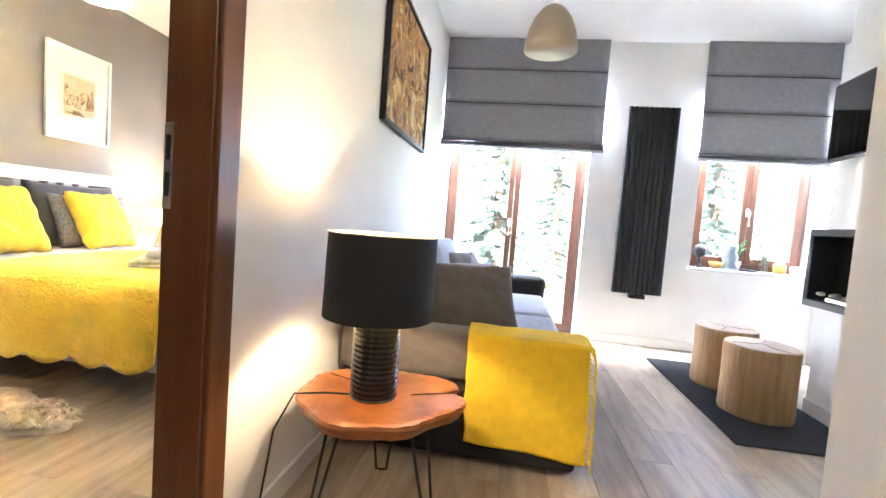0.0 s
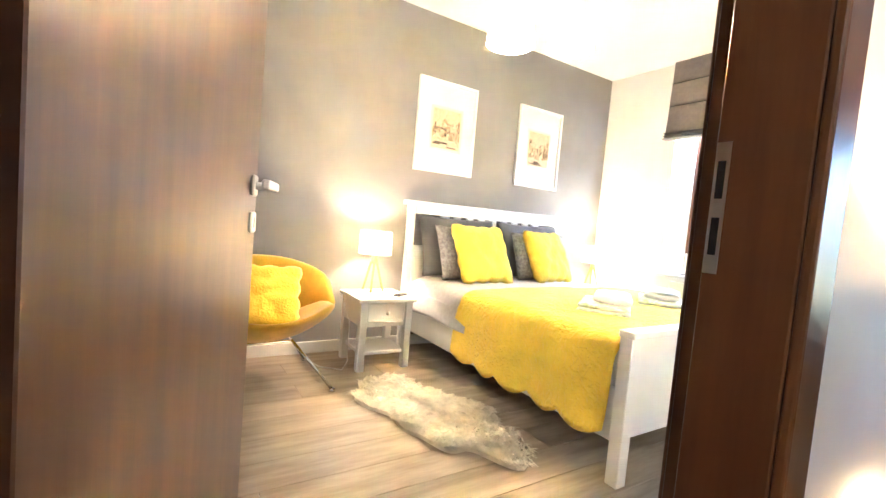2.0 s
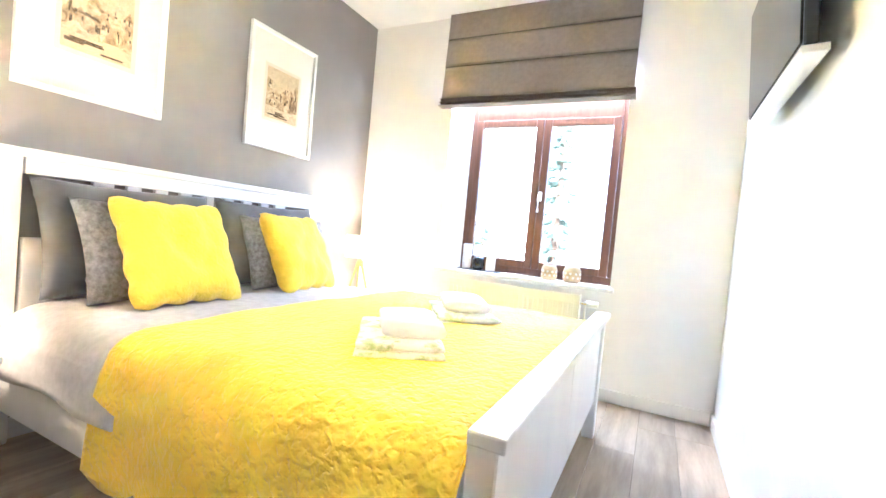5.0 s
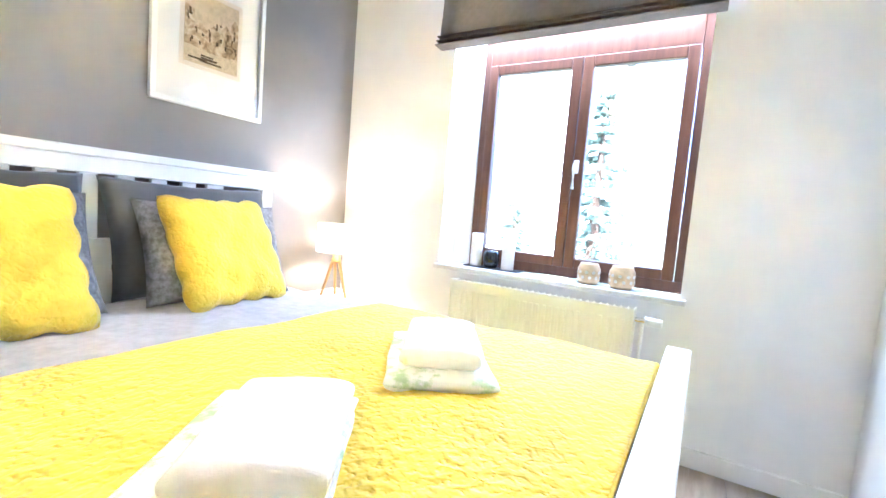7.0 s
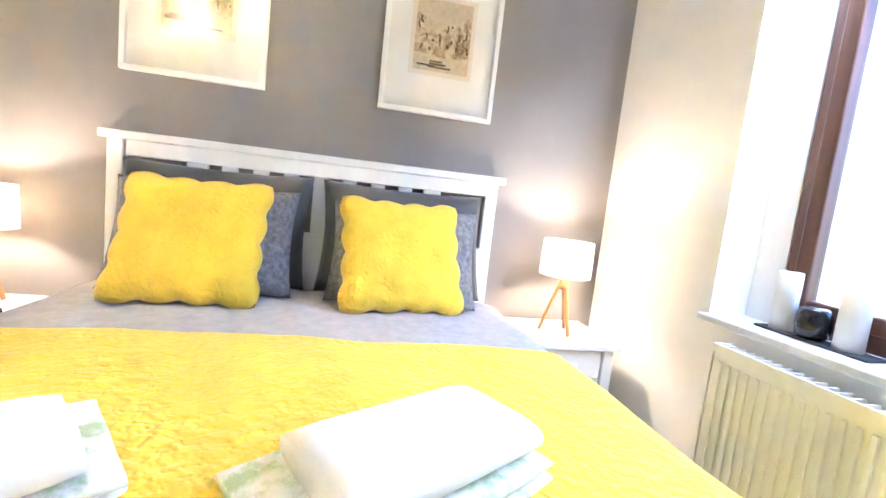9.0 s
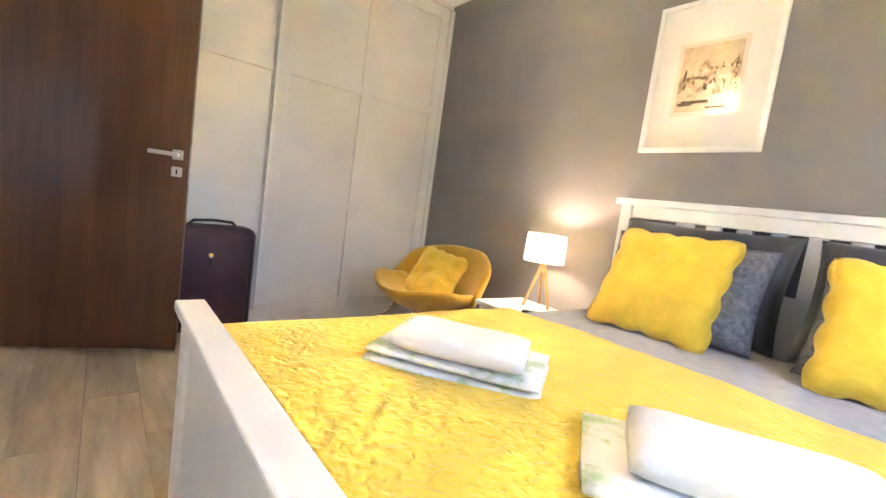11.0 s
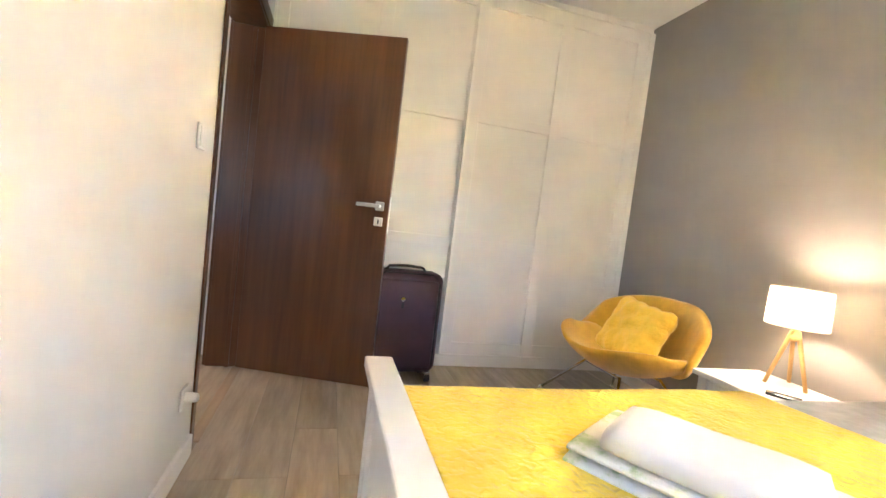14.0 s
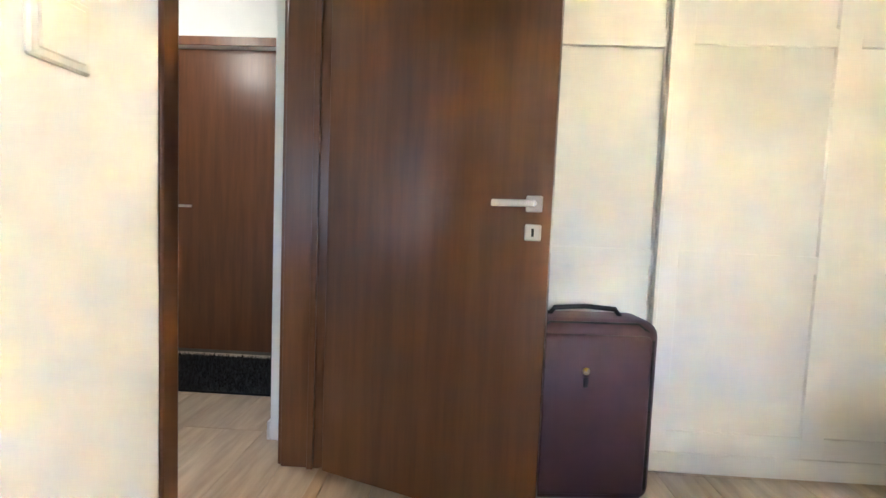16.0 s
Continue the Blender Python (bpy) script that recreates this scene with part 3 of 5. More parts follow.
def drape(x0, x1, top, low_near, low_far, scallop, crown, nx=90, nv=150, seed=0, edge0=0.0):
    """Cloth over the bed: along x, and across from the near hem over the top to the far hem."""
    ya, yb = BY0 - 0.012, BY1 + 0.012

    def f(u, v):
        x = x0 + (x1 - x0) * u
        drop_a, drop_b = top - low_near, top - low_far
        total = drop_a + (yb - ya) + drop_b
        s = v * total
        n1 = noise.noise(Vector((x * 3 + seed, s * 3, 0)))
        n2 = noise.noise(Vector((x * 11 + seed, s * 11, 4)))
        if s < drop_a:
            k = 1 - s / drop_a
            z = top - drop_a * k - scallop * abs(math.sin((x - x0) * math.pi / 0.225)) * k ** 5
            y = ya - 0.035 * k - 0.012 * math.sin(x * 13 + seed) * k + 0.02 * n1 * k
        elif s > drop_a + yb - ya:
            k = (s - drop_a - (yb - ya)) / drop_b
            z = top - drop_b * k - scallop * abs(math.sin((x - x0) * math.pi / 0.225)) * k ** 5
            y = yb + 0.035 * k + 0.012 * math.sin(x * 13 + seed) * k + 0.02 * n1 * k
        else:
            c = (s - drop_a) / (yb - ya)
            y = ya + (yb - ya) * c
            r = 0.12
            e = min(c, 1 - c) * (yb - ya)
            z = top + crown * math.sin(c * math.pi) - (r * (1 - math.sqrt(max(0, 1 - max(0, 1 - e / r) ** 2)))) * 0.75
        if s >= drop_a and s <= drop_a + yb - ya:
            z += 0.010 * n1 + 0.003 * n2
        elif k < 0.2:
            pass
        if s < drop_a or s > drop_a + yb - ya:
            z -= 0.75 * 0.12 * (1 - k) ** 3
        z -= edge0 * max(0, 1 - u * 8) ** 2
        return (x, y + 0.002 * n2, z)
    return grid(nx, nv, f), f


duvet_bm, duvet_f = drape(-2.66, -1.86, 0.590, 0.37, 0.37, 0.0, 0.012, 40, 110, 3)
duvet = part("duvet", duvet_bm, GREY_DUVET, None, smooth=True)
solid(duvet, 0.012, -1)
tagged(duvet, "grey patterned cotton duvet spread over the bed", "duvet")
spread = thing("bedspread", "yellow quilted bedspread with scalloped hem on the bed", "bedspread")
quilt_bm, quilt_f = drape(-1.97, -0.845, 0.606, 0.235, 0.235, 0.045, 0.016, 110, 170, 9)
quilt = part("quilted_top", quilt_bm, YELLOW_QUILT, spread, smooth=True)
for v in (0.0, 1.0):
    part("hem_piping", tube([quilt_f(k / 140, v) for k in range(141)], 0.007, 6), YELLOW_CUSHION, spread, smooth=True)
for u in (0.0, 1.0):
    part("hem_piping", tube([quilt_f(u, k / 140) for k in range(141)], 0.006, 6), YELLOW_CUSHION, spread, smooth=True)
solid(quilt, 0.010, 1)

cushion("pillow", "charcoal satin pillow leaning on the headboard", 0.76, 0.50, 0.16, (-2.66, 2.73, 0.60), 17, 90, DARK_PILLOW, seed=1)
cushion("pillow", "charcoal satin pillow leaning on the headboard", 0.74, 0.50, 0.16, (-2.66, 3.52, 0.60), 17, 90, DARK_PILLOW, seed=2)
cushion("pillow", "grey patterned pillow with piped edge on the bed", 0.66, 0.44, 0.13, (-2.49, 2.75, 0.60), 22, 93, FUR_PILLOW, seed=3)
cushion("pillow", "grey patterned pillow with piped edge on the bed", 0.62, 0.43, 0.13, (-2.49, 3.51, 0.60), 22, 87, FUR_PILLOW, seed=4)
cushion("cushion", "yellow quilted square cushion with scalloped edge on the bed", 0.48, 0.47, 0.15, (-2.32, 2.745, 0.605), 28, 91, YELLOW_CUSHION, 0.07, 5)
cushion("cushion", "yellow quilted square cushion with scalloped edge on the bed", 0.48, 0.46, 0.15, (-2.37, 3.51, 0.605), 27, 98, YELLOW_CUSHION, 0.07, 6)


def folded(w, d, h, layers, seed):
    """A folded towel: rounded fold at one long side, layers showing at the other."""
    bm = None
    t = h / layers
    for k in range(layers):
        def f(u, v, k=k):
            a = u * 2 * math.pi
            cx, cz = math.cos(a), math.sin(a)
            px = math.copysign(abs(cx) ** 0.5, cx) * w / 2 * (1 - 0.015 * k)
            pz = math.copysign(abs(cz) ** 0.7, cz) * t / 2 * (0.72 + 0.28 * math.sin(min(1, max(0, v * 6, 0)) * 1.57) * math.sin(min(1, (1 - v) * 6) * 1.57))
            n = noise.noise(Vector((px * 9 + seed, v * 3, k * 2.0)))
            return (px + 0.006 * n, (v - 0.5) * d * (1 - 0.02 * k) + 0.006 * n, t * (k + 0.5) + pz + 0.004 * n * (k + 1) / layers)
        g = grid(28, 14, f)
        bmesh.ops.remove_doubles(g, verts=g.verts[:], dist=1e-4)
        rims = [e for e in g.edges if len(e.link_faces) == 1]
        bmesh.ops.holes_fill(g, edges=rims, sides=0)
        bm = join(bm, g)
    return bm


def towel_pair(x, y, rz, seed, upper):
    o = part("bath_towel", folded(0.27, 0.42, 0.050, 2, seed), FLOWER_TOWEL, None, smooth=True)
    o.matrix_world = pose(x, y, 0.614, 0, 0, rz)
    tagged(o, "folded white towel with green floral pattern on the bedspread", "towel", "towels on the bed")
    ux, uy, w, d, turn = upper
    o = part("hand_towel", folded(w, d, 0.058, 1, seed + 5), TOWEL, None, smooth=True)
    o.matrix_world = pose(ux, uy, 0.661, 0, 0, turn)
    tagged(o, "folded plain white hand towel on top of a larger towel", "towel", "towels on the bed")


towel_pair(-1.32, 2.80, 34, 1, (-1.295, 2.825, 0.20, 0.31, 36))
towel_pair(-1.345, 3.385, 34, 2, (-1.355, 3.415, 0.20, 0.34, 30))


# ---- bedside tables and lamps ----
def bedside(place):
    o = thing("bedside_table", "white lacquered wooden bedside table with drawer and shelf", "bedside table", place, group="bedside tables")
    for x in (-0.18, 0.13):
        for y in (-0.19, 0.14):
            part("leg", box(x, x + 0.05, y, y + 0.05, 0, 0.462, 0.003), LACQUER, o)
    part("top", box(-0.20, 0.20, -0.21, 0.21, 0.463, 0.490, 0.006, seg=2), LACQUER, o)
    part("side_panel", box(-0.13, 0.13, -0.18, -0.16, 0.30, 0.462), LACQUER, o)
    part("side_panel", box(-0.13, 0.13, 0.16, 0.18, 0.30, 0.462), LACQUER, o)
    part("back_panel", box(-0.17, -0.15, -0.14, 0.14, 0.30, 0.462), LACQUER, o)
    part("lower_rail", box(0.135, 0.165, -0.14, 0.14, 0.295, 0.325, 0.003), LACQUER, o)
    drawer = part("drawer", box(0.15, 0.172, -0.136, 0.136, 0.330, 0.455, 0.004), LACQUER, o)
    part("knob", lathe([(0.004, 0), (0.005, 0.010), (0.012, 0.016), (0.013, 0.022), (0.008, 0.028), (0.0, 0.029)], 16), LACQUER, drawer, "round white knob", True).matrix_local = pose(0.172, 0, 0.39, 0, 90, 0)
    part("shelf", box(-0.13, 0.16, -0.165, 0.165, 0.105, 0.128, 0.003), LACQUER, o)
    return o


near_table = bedside((-2.555, 1.945, 0))
copy_thing(near_table, pose(-2.63, 4.295, 0))


def bedside_lamp(place):
    o = thing("table_lamp", "small lit lamp with wooden tripod and white drum shade", "lamp", place, group="bedside lamps")
    for k in range(3):
        a = radians(90 + 120 * k)
        part("leg", rod((0.085 * math.cos(a), 0.085 * math.sin(a), 0.0), (0.012 * math.cos(a + 0.5), 0.012 * math.sin(a + 0.5), 0.25), 0.008, 0.010, 10), LAMP_WOOD, o)
    part("hub", lathe([(0.022, 0.205), (0.026, 0.215), (0.026, 0.228), (0.015, 0.24), (0.013, 0.275)], 16), LAMP_WOOD, o, smooth=True)
    part("socket", rod((0, 0, 0.265), (0, 0, 0.305), 0.016), SWITCH, o)
    sh = part("shade", lathe([(0.116, 0.27), (0.112, 0.435)], 40), SHADE, o, "white fabric drum shade", True)
    bm = bmesh.new()
    bm.from_mesh(sh.data)
    bmesh.ops.delete(bm, geom=[f for f in bm.faces if len(f.verts) > 4], context="FACES")
    bm.to_mesh(sh.data)
    bm.free()
    solid(sh, 0.002)
    return o


bl1 = bedside_lamp((-2.66, 1.945, 0.490))
copy_thing(bl1, pose(-2.62, 4.28, 0.490, 0, 0, 40))
phone = part("remote_control", box(-0.025, 0.025, -0.06, 0.06, 0, 0.012, 0.004, seg=2), BLACK_GLOSS)
phone.matrix_world = pose(-2.47, 2.08, 0.490, 0, 0, 35)
tagged(phone, "small black remote control on the bedside table", "remote control")
tagged(part("lamp_cable", tube([(-2.70, 1.76, 0.47), (-2.62, 1.725, 0.40), (-2.50, 1.722, 0.32), (-2.49, 1.72, 0.22), (-2.45, 1.715, 0.06), (-2.44, 1.68, 0.006), (-2.55, 1.56, 0.006), (-2.72, 1.52, 0.006), (-2.85, 1.50, 0.03)], 0.0035), CABLE, smooth=True), "thin white lamp cable trailing to the floor", "cable")


# ---- framed prints ----
def framed_print(y0, y1, z0, z1, seed):
    o = thing("framed_print", "white framed sepia town engraving with wide white mount", "picture", group="prints over the bed")
    x, w = GX + 0.003, 0.022
    for a in ((y0, y1, z0, z0 + w), (y0, y1, z1 - w, z1), (y0, y0 + w, z0 + w, z1 - w), (y1 - w, y1, z0 + w, z1 - w)):
        part("frame_side", box(x, x + 0.026, *a, 0.002), LACQUER, o)
    part("backing", box(x, x + 0.008, y0 + w, y1 - w, z0 + w, z1 - w), PASSEPARTOUT, o)
    cy, cz = (y0 + y1) / 2, (z0 + z1) / 2 - 0.01
    hw, hh = (y1 - y0) * 0.24, (z1 - z0) * 0.215
    p = part("print", box(x + 0.008, x + 0.010, cy - hw, cy + hw, cz - hh, cz + hh), PRINT_PALE, o, "sepia engraving of old town houses")
    part("plate_mark", box(x + 0.008, x + 0.0088, cy - hw - 0.02, cy + hw + 0.02, cz - hh - 0.02, cz + hh + 0.02), mat_border, o)
    rnd = random.Random(seed)
    # skyline of house fronts, a tower and street shadow in ink
    bm = bmesh.new()
    yy = cy - hw
    while yy < cy + hw - 0.02:
        wd = rnd.uniform(0.035, 0.07)
        ht = rnd.uniform(0.08, 0.17)
        e = min(yy + wd, cy + hw)
        base = cz - hh * rnd.uniform(0.5, 0.62)
        v = [bm.verts.new((x + 0.0105, yy, base)), bm.verts.new((x + 0.0105, e, base)), bm.verts.new((x + 0.0105, e, base + ht)), bm.verts.new((x + 0.0105, (yy + e) / 2, base + ht + 0.03)), bm.verts.new((x + 0.0105, yy, base + ht))]
        bm.faces.new(v)
        yy += wd
    part("houses", bm, PRINT_TONE, p)
    bm = None
    for k in range(26):
        a, c = cy + rnd.uniform(-0.92, 0.9) * hw, cz + rnd.uniform(-0.45, 0.35) * hh
        bm = box(x + 0.0107, x + 0.0110, a, a + rnd.uniform(0.004, 0.012), c, c + rnd.uniform(0.008, 0.03), bm=bm)
    for k in range(5):
        a, c = cy + rnd.uniform(-0.95, 0.2) * hw, cz - hh * rnd.uniform(0.7, 0.98)
        bm = box(x + 0.0107, x + 0.0110, a, a + rnd.uniform(0.05, 0.13), c, c + 0.008, bm=bm)
    tagged(part("ink_lines", bm, PRINT_DARK, p), kind="stuff")
    part("glass", box(x + 0.016, x + 0.018, y0 + w, y1 - w, z0 + w, z1 - w), PICTURE_GLASS, o).visible_shadow = False
    return o


mat_border = mat("plate_mark_cream", (0.74, 0.66, 0.56), 0.9, vary=0.02)
framed_print(2.30, 2.865, 1.435, 2.175, 4)
framed_print(3.355, 3.90, 1.435, 2.175, 8)

# ---- lounge chair ----
chair = thing("lounge_chair", "mustard yellow upholstered shell lounge chair with chrome legs", "chair", (-2.42, 1.145, 0), 2)


def shell(f, thick, n=30):
    """A thick rounded lens-shaped shell from a centre surface."""
    bm = bmesh.new()
    layers = []
    for side in (1, -1):
        rows = []
        for i in range(n + 1):
            row = []
            for j in range(n + 1):
                u, v = i / n * 2 - 1, j / n * 2 - 1
                p, nrm = f(u, v)
                edge = max(0.0, 1 - abs(v) ** 2.6) * max(0.0, 1 - abs(u) ** 10)
                row.append(bm.verts.new(Vector(p) + Vector(nrm) * side * thick / 2 * math.sqrt(edge)))
            rows.append(row)
        for i in range(n):
            for j in range(n):
                bm.faces.new((rows[i][j], rows[i + 1][j], rows[i + 1][j + 1], rows[i][j + 1]))
    bmesh.ops.remove_doubles(bm, verts=bm.verts[:], dist=0.002)
    return bm


def lens(u):
    return max(0.0, 1 - abs(u) ** 2.3) ** 0.62


def seat_surface(u, v):
    y = u * 0.43
    d = 0.05 + 0.25 * lens(u)
    x = 0.02 + v * d - 0.02 + 0.10 * (1 - u * u) * 0.4
    z = 0.288 + 0.17 * abs(u) ** 2.0 + 0.10 * (v + 0.15) ** 2 * lens(u) * (1.0 if v > -0.15 else 0.3)
    return (x, y, z), Vector((-0.25 * v, -0.7 * u, 1)).normalized()


def back_surface(u, v):
    y = u * 0.465
    h = 0.06 + 0.165 * lens(u)
    z = 0.490 + v * h + 0.02 * abs(u)
    x = -0.30 + 0.24 * u * u - 0.06 * v - 0.02
    return (x, y, z), Vector((1, -0.75 * u, 0.25)).normalized()


part("seat", shell(seat_surface, 0.075), MUSTARD, chair, smooth=True)
part("backrest", shell(back_surface, 0.070), MUSTARD, chair, smooth=True)
for (fx, fy), (tx, ty) in (((0.30, -0.36), (0.12, -0.16)), ((0.30, 0.36), (0.12, 0.16)), ((-0.28, -0.37), (-0.14, -0.18)), ((-0.28, 0.37), (-0.14, 0.18))):
    lg = part("leg", rod((fx, fy, 0.012), (tx, ty, 0.272), 0.0085, 0.0085, 12), CHROME, chair, "chrome tube leg", True)
    part("foot", lathe([(0.0, 0.0), (0.017, 0.001), (0.019, 0.008), (0.014, 0.018), (0.008, 0.024)], 16, (fx, fy, 0)), CHROME, lg, smooth=True)
part("cross_bar", rod((0.12, -0.16, 0.264), (0.12, 0.16, 0.264), 0.008), CHROME, chair)
part("cross_bar", rod((-0.14, -0.18, 0.264), (-0.14, 0.18, 0.264), 0.008), CHROME, chair)
cushion("cushion", "yellow quilted cushion with scalloped edge on the lounge chair", 0.48, 0.39, 0.16, (-2.40, 1.13, 0.325), 26, 86, YELLOW_CUSHION, 0.07, 11, 3)

# ---- sheepskin ----
rnd = random.Random(5)


def pelt(a):
    r = 1 + 0.16 * math.sin(2 * a + 0.7) + 0.10 * math.sin(5 * a) + 0.06 * math.sin(9 * a + 1)
    return (-1.65 + 0.49 * r * math.cos(a) + 0.03 * math.sin(a), 1.90 + 0.27 * r * math.sin(a) + 0.06 * math.cos(a) * 0.9)


verts, faces = [], []
ring = [pelt(2 * math.pi * k / 80) for k in range(80)]
base = bmesh.new()
lo = [base.verts.new((x, y, 0.001)) for x, y in ring]
hi = [base.verts.new((-1.65 + (x + 1.65) * 0.96, 1.90 + (y - 1.90) * 0.96, 0.022)) for x, y in ring]
base.faces.new(lo[::-1])
base.faces.new(hi)
for k in range(80):
    base.faces.new((lo[k], lo[(k + 1) % 80], hi[(k + 1) % 80], hi[k]))
skin = thing("sheepskin_rug", "cream long-haired sheepskin rug on the plank floor", "rug")
part("pelt", base, FUR, skin)
for k in range(9000):
    a, r = rnd.uniform(0, 2 * math.pi), math.sqrt(rnd.random())
    ex, ey = pelt(a)
    x, y = -1.65 + (ex + 1.65) * r, 1.90 + (ey - 1.90) * r
    clump = noise.noise(Vector((x * 14, y * 14, 0))) * 3.2 + a * 0.6
    ln = rnd.uniform(0.03, 0.065)
    dx, dy = math.cos(clump) * ln, math.sin(clump) * ln
    wx, wy = -dy * 0.11, dx * 0.11
    i = len(verts)
    z = 0.018
    verts += [(x - wx, y - wy, z), (x + wx, y + wy, z), (x + dx * 0.5 + wx * 0.8, y + dy * 0.5 + wy * 0.8, z + ln * 0.42), (x + dx * 0.5 - wx * 0.8, y + dy * 0.5 - wy * 0.8, z + ln * 0.42), (x + dx, y + dy, z + ln * (0.1 + 0.3 * rnd.random()))]
    faces += [(i, i + 1, i + 2, i + 3), (i + 3, i + 2, i + 4)]
me = bpy.data.meshes.new("hair")
me.from_pydata(verts, [], faces)
me.materials.append(FUR)
hair = new("hair", me)
hair.parent = skin
tagged(hair, kind="stuff")

# ---- wardrobe ----
ward = thing("sliding_wardrobe", "built-in white wardrobe with two panelled sliding doors", "wardrobe")
part("plinth", box(GX + 0.018, DX - 0.001, WARD - 0.06, WARD - 0.005, 0, 0.075, 0.003), WARDROBE, ward)
part("floor_track", box(GX + 0.018, DX - 0.001, WARD - 0.09, WARD + 0.005, 0.0755, 0.092, 0.002), WARDROBE, ward)
part("top_track", box(GX + 0.018, DX - 0.001, WARD - 0.09, WARD + 0.01, BED_H - 0.045, BED_H - 0.001, 0.002), WARDROBE, ward)
part("end_post", box(GX + 0.001, GX + 0.045, WARD - 0.09, WARD + 0.015, 0.0, BED_H - 0.046, 0.003), WARDROBE, ward)


def sliding_door(x0, x1, yf):
    d = part("sliding_door", box(x0, x1, yf - 0.030, yf - 0.018, 0.094, BED_H - 0.046), WARDROBE, ward)
    xm = (x0 + x1) / 2
    for a, c in ((x0, x0 + 0.085), (xm - 0.045, xm + 0.045), (x1 - 0.085, x1)):
        part("stile", box(a, c, yf - 0.018, yf, 0.094, BED_H - 0.046, 0.002), WARDROBE, d)
    for a, c in ((x0 + 0.0855, xm - 0.0455), (xm + 0.0455, x1 - 0.0855)):
        for z0, z1 in ((0.094, 0.18), (0.86, 0.93), (1.75, 1.82), (BED_H - 0.14, BED_H - 0.046)):
            part("rail", box(a, c, yf - 0.018, yf - 0.001, z0, z1, 0.001), WARDROBE, d)
    part("edge_grip", box(x1 - 0.012, x1 + 0.006, yf - 0.02, yf + 0.006, 0.094, BED_H - 0.046, 0.002), WARDROBE, d)


sliding_door(GX + 0.046, -1.475, WARD)
sliding_door(-1.55, DX - 0.002, WARD - 0.034)

# ---- suitcase ----
case = thing("suitcase", "large burgundy fabric suitcase on wheels behind the door", "suitcase", (-1.13, 0.66, 0), 4)
part("body", box(-0.235, 0.235, -0.11, 0.11, 0.06, 0.70, 0.055, seg=5), SUIT, case, smooth=True)
part("front_pocket", box(-0.195, 0.195, 0.08, 0.128, 0.10, 0.655, 0.02, seg=3), SUIT, case, smooth=True)
part("piping", tube([(-0.226 + 0.03, 0.1, 0.66), (-0.15, 0.1, 0.693), (0.15, 0.1, 0.693), (0.205, 0.1, 0.66)], 0.004), BLACK_METAL, case)
part("seam", box(-0.205, -0.199, 0.105, 0.1135, 0.12, 0.64), RUBBER, case)
part("badge", lathe([(0.013, 0), (0.013, 0.003), (0.0, 0.004)], 16), CHROME, case, "oval chrome badge").matrix_local = pose(0.03, 0.128, 0.535, -90, 0, 0)
part("zip_pull", box(0.022, 0.038, 0.128, 0.134, 0.48, 0.515, 0.003), RUBBER, case)
part("top_handle", tube([(-0.13, 0, 0.695), (-0.11, 0, 0.722), (0.0, 0, 0.73), (0.11, 0, 0.722), (0.13, 0, 0.695)], 0.009, 8), RUBBER, case, "black carry handle", True)
for x in (-0.19, 0.19):
    for y in (-0.08, 0.08):
        wh = part("wheel", rod((x - 0.014, y, 0.028), (x + 0.014, y, 0.028), 0.028, seg=20), RUBBER, case)
        part("fork", box(x - 0.02, x + 0.02, y - 0.016, y + 0.016, 0.042, 0.068, 0.006), CHROME, wh)
        part("rim", rod((x - 0.0155, y, 0.028), (x + 0.0155, y, 0.028), 0.013, seg=14), CHROME, wh)

# ---- bedroom wall fittings ----
sw = thing("light_switch", "white plastic light switch on the wall", "light switch")
part("plate", box(DX - 0.010, DX - 0.001, 1.672, 1.755, 1.182, 1.270, 0.003), SWITCH, sw)
part("rocker", box(DX - 0.014, DX - 0.0095, 1.682, 1.745, 1.192, 1.260, 0.002), SWITCH, sw)
so = thing("wall_socket", "white plastic wall socket with a plug in it", "socket")
part("plate", box(DX - 0.010, DX - 0.001, 1.625, 1.705, 0.245, 0.325, 0.003), SWITCH, so)
part("plug", rod((DX - 0.0105, 1.665, 0.285), (DX - 0.05, 1.665, 0.285), 0.021, 0.016), SWITCH, so)
part("cover", rod((DX - 0.0502, 1.665, 0.285), (DX - 0.056, 1.665, 0.285), 0.016, 0.008), SWITCH, so)

tv = thing("television", "flat black television on a tilting wall bracket", "television", (-0.315, 3.42, 1.90), 0)
tv.matrix_world = pose(-0.262, 3.36, 1.58, 0, 0, 0) @ pose(0, 0, 0, 0, -4, 0)
part("screen", box(-0.018, -0.012, -0.37, 0.37, 0.012, 0.44), SCREEN, tv, "dark glossy screen")
part("bezel", box(-0.0119, 0.02, -0.385, 0.385, 0, 0.452, 0.004), TV_BACK, tv)
part("lower_edge", box(-0.018, 0.044, -0.385, 0.385, -0.022, -0.0005, 0.003), NICKEL, tv, "grey connector edge")
part("rear_housing", box(0.0205, 0.045, -0.26, 0.26, 0.03, 0.34, 0.012), TV_BACK, tv)
for k in range(7):
    part("vent_slot", box(0.0452, 0.047, -0.22 + 0.06 * k, -0.18 + 0.06 * k, 0.05, 0.06), NICKEL, tv)
part("bracket", box(0.0455, 0.062, -0.06, 0.06, 0.12, 0.30, 0.004), BLACK_METAL, tv)
tagged(part("wall_bracket", box(DX - 0.012, DX - 0.001, 3.30, 3.42, 1.66, 1.92, 0.003), BLACK_METAL), "black steel television wall bracket", "bracket")

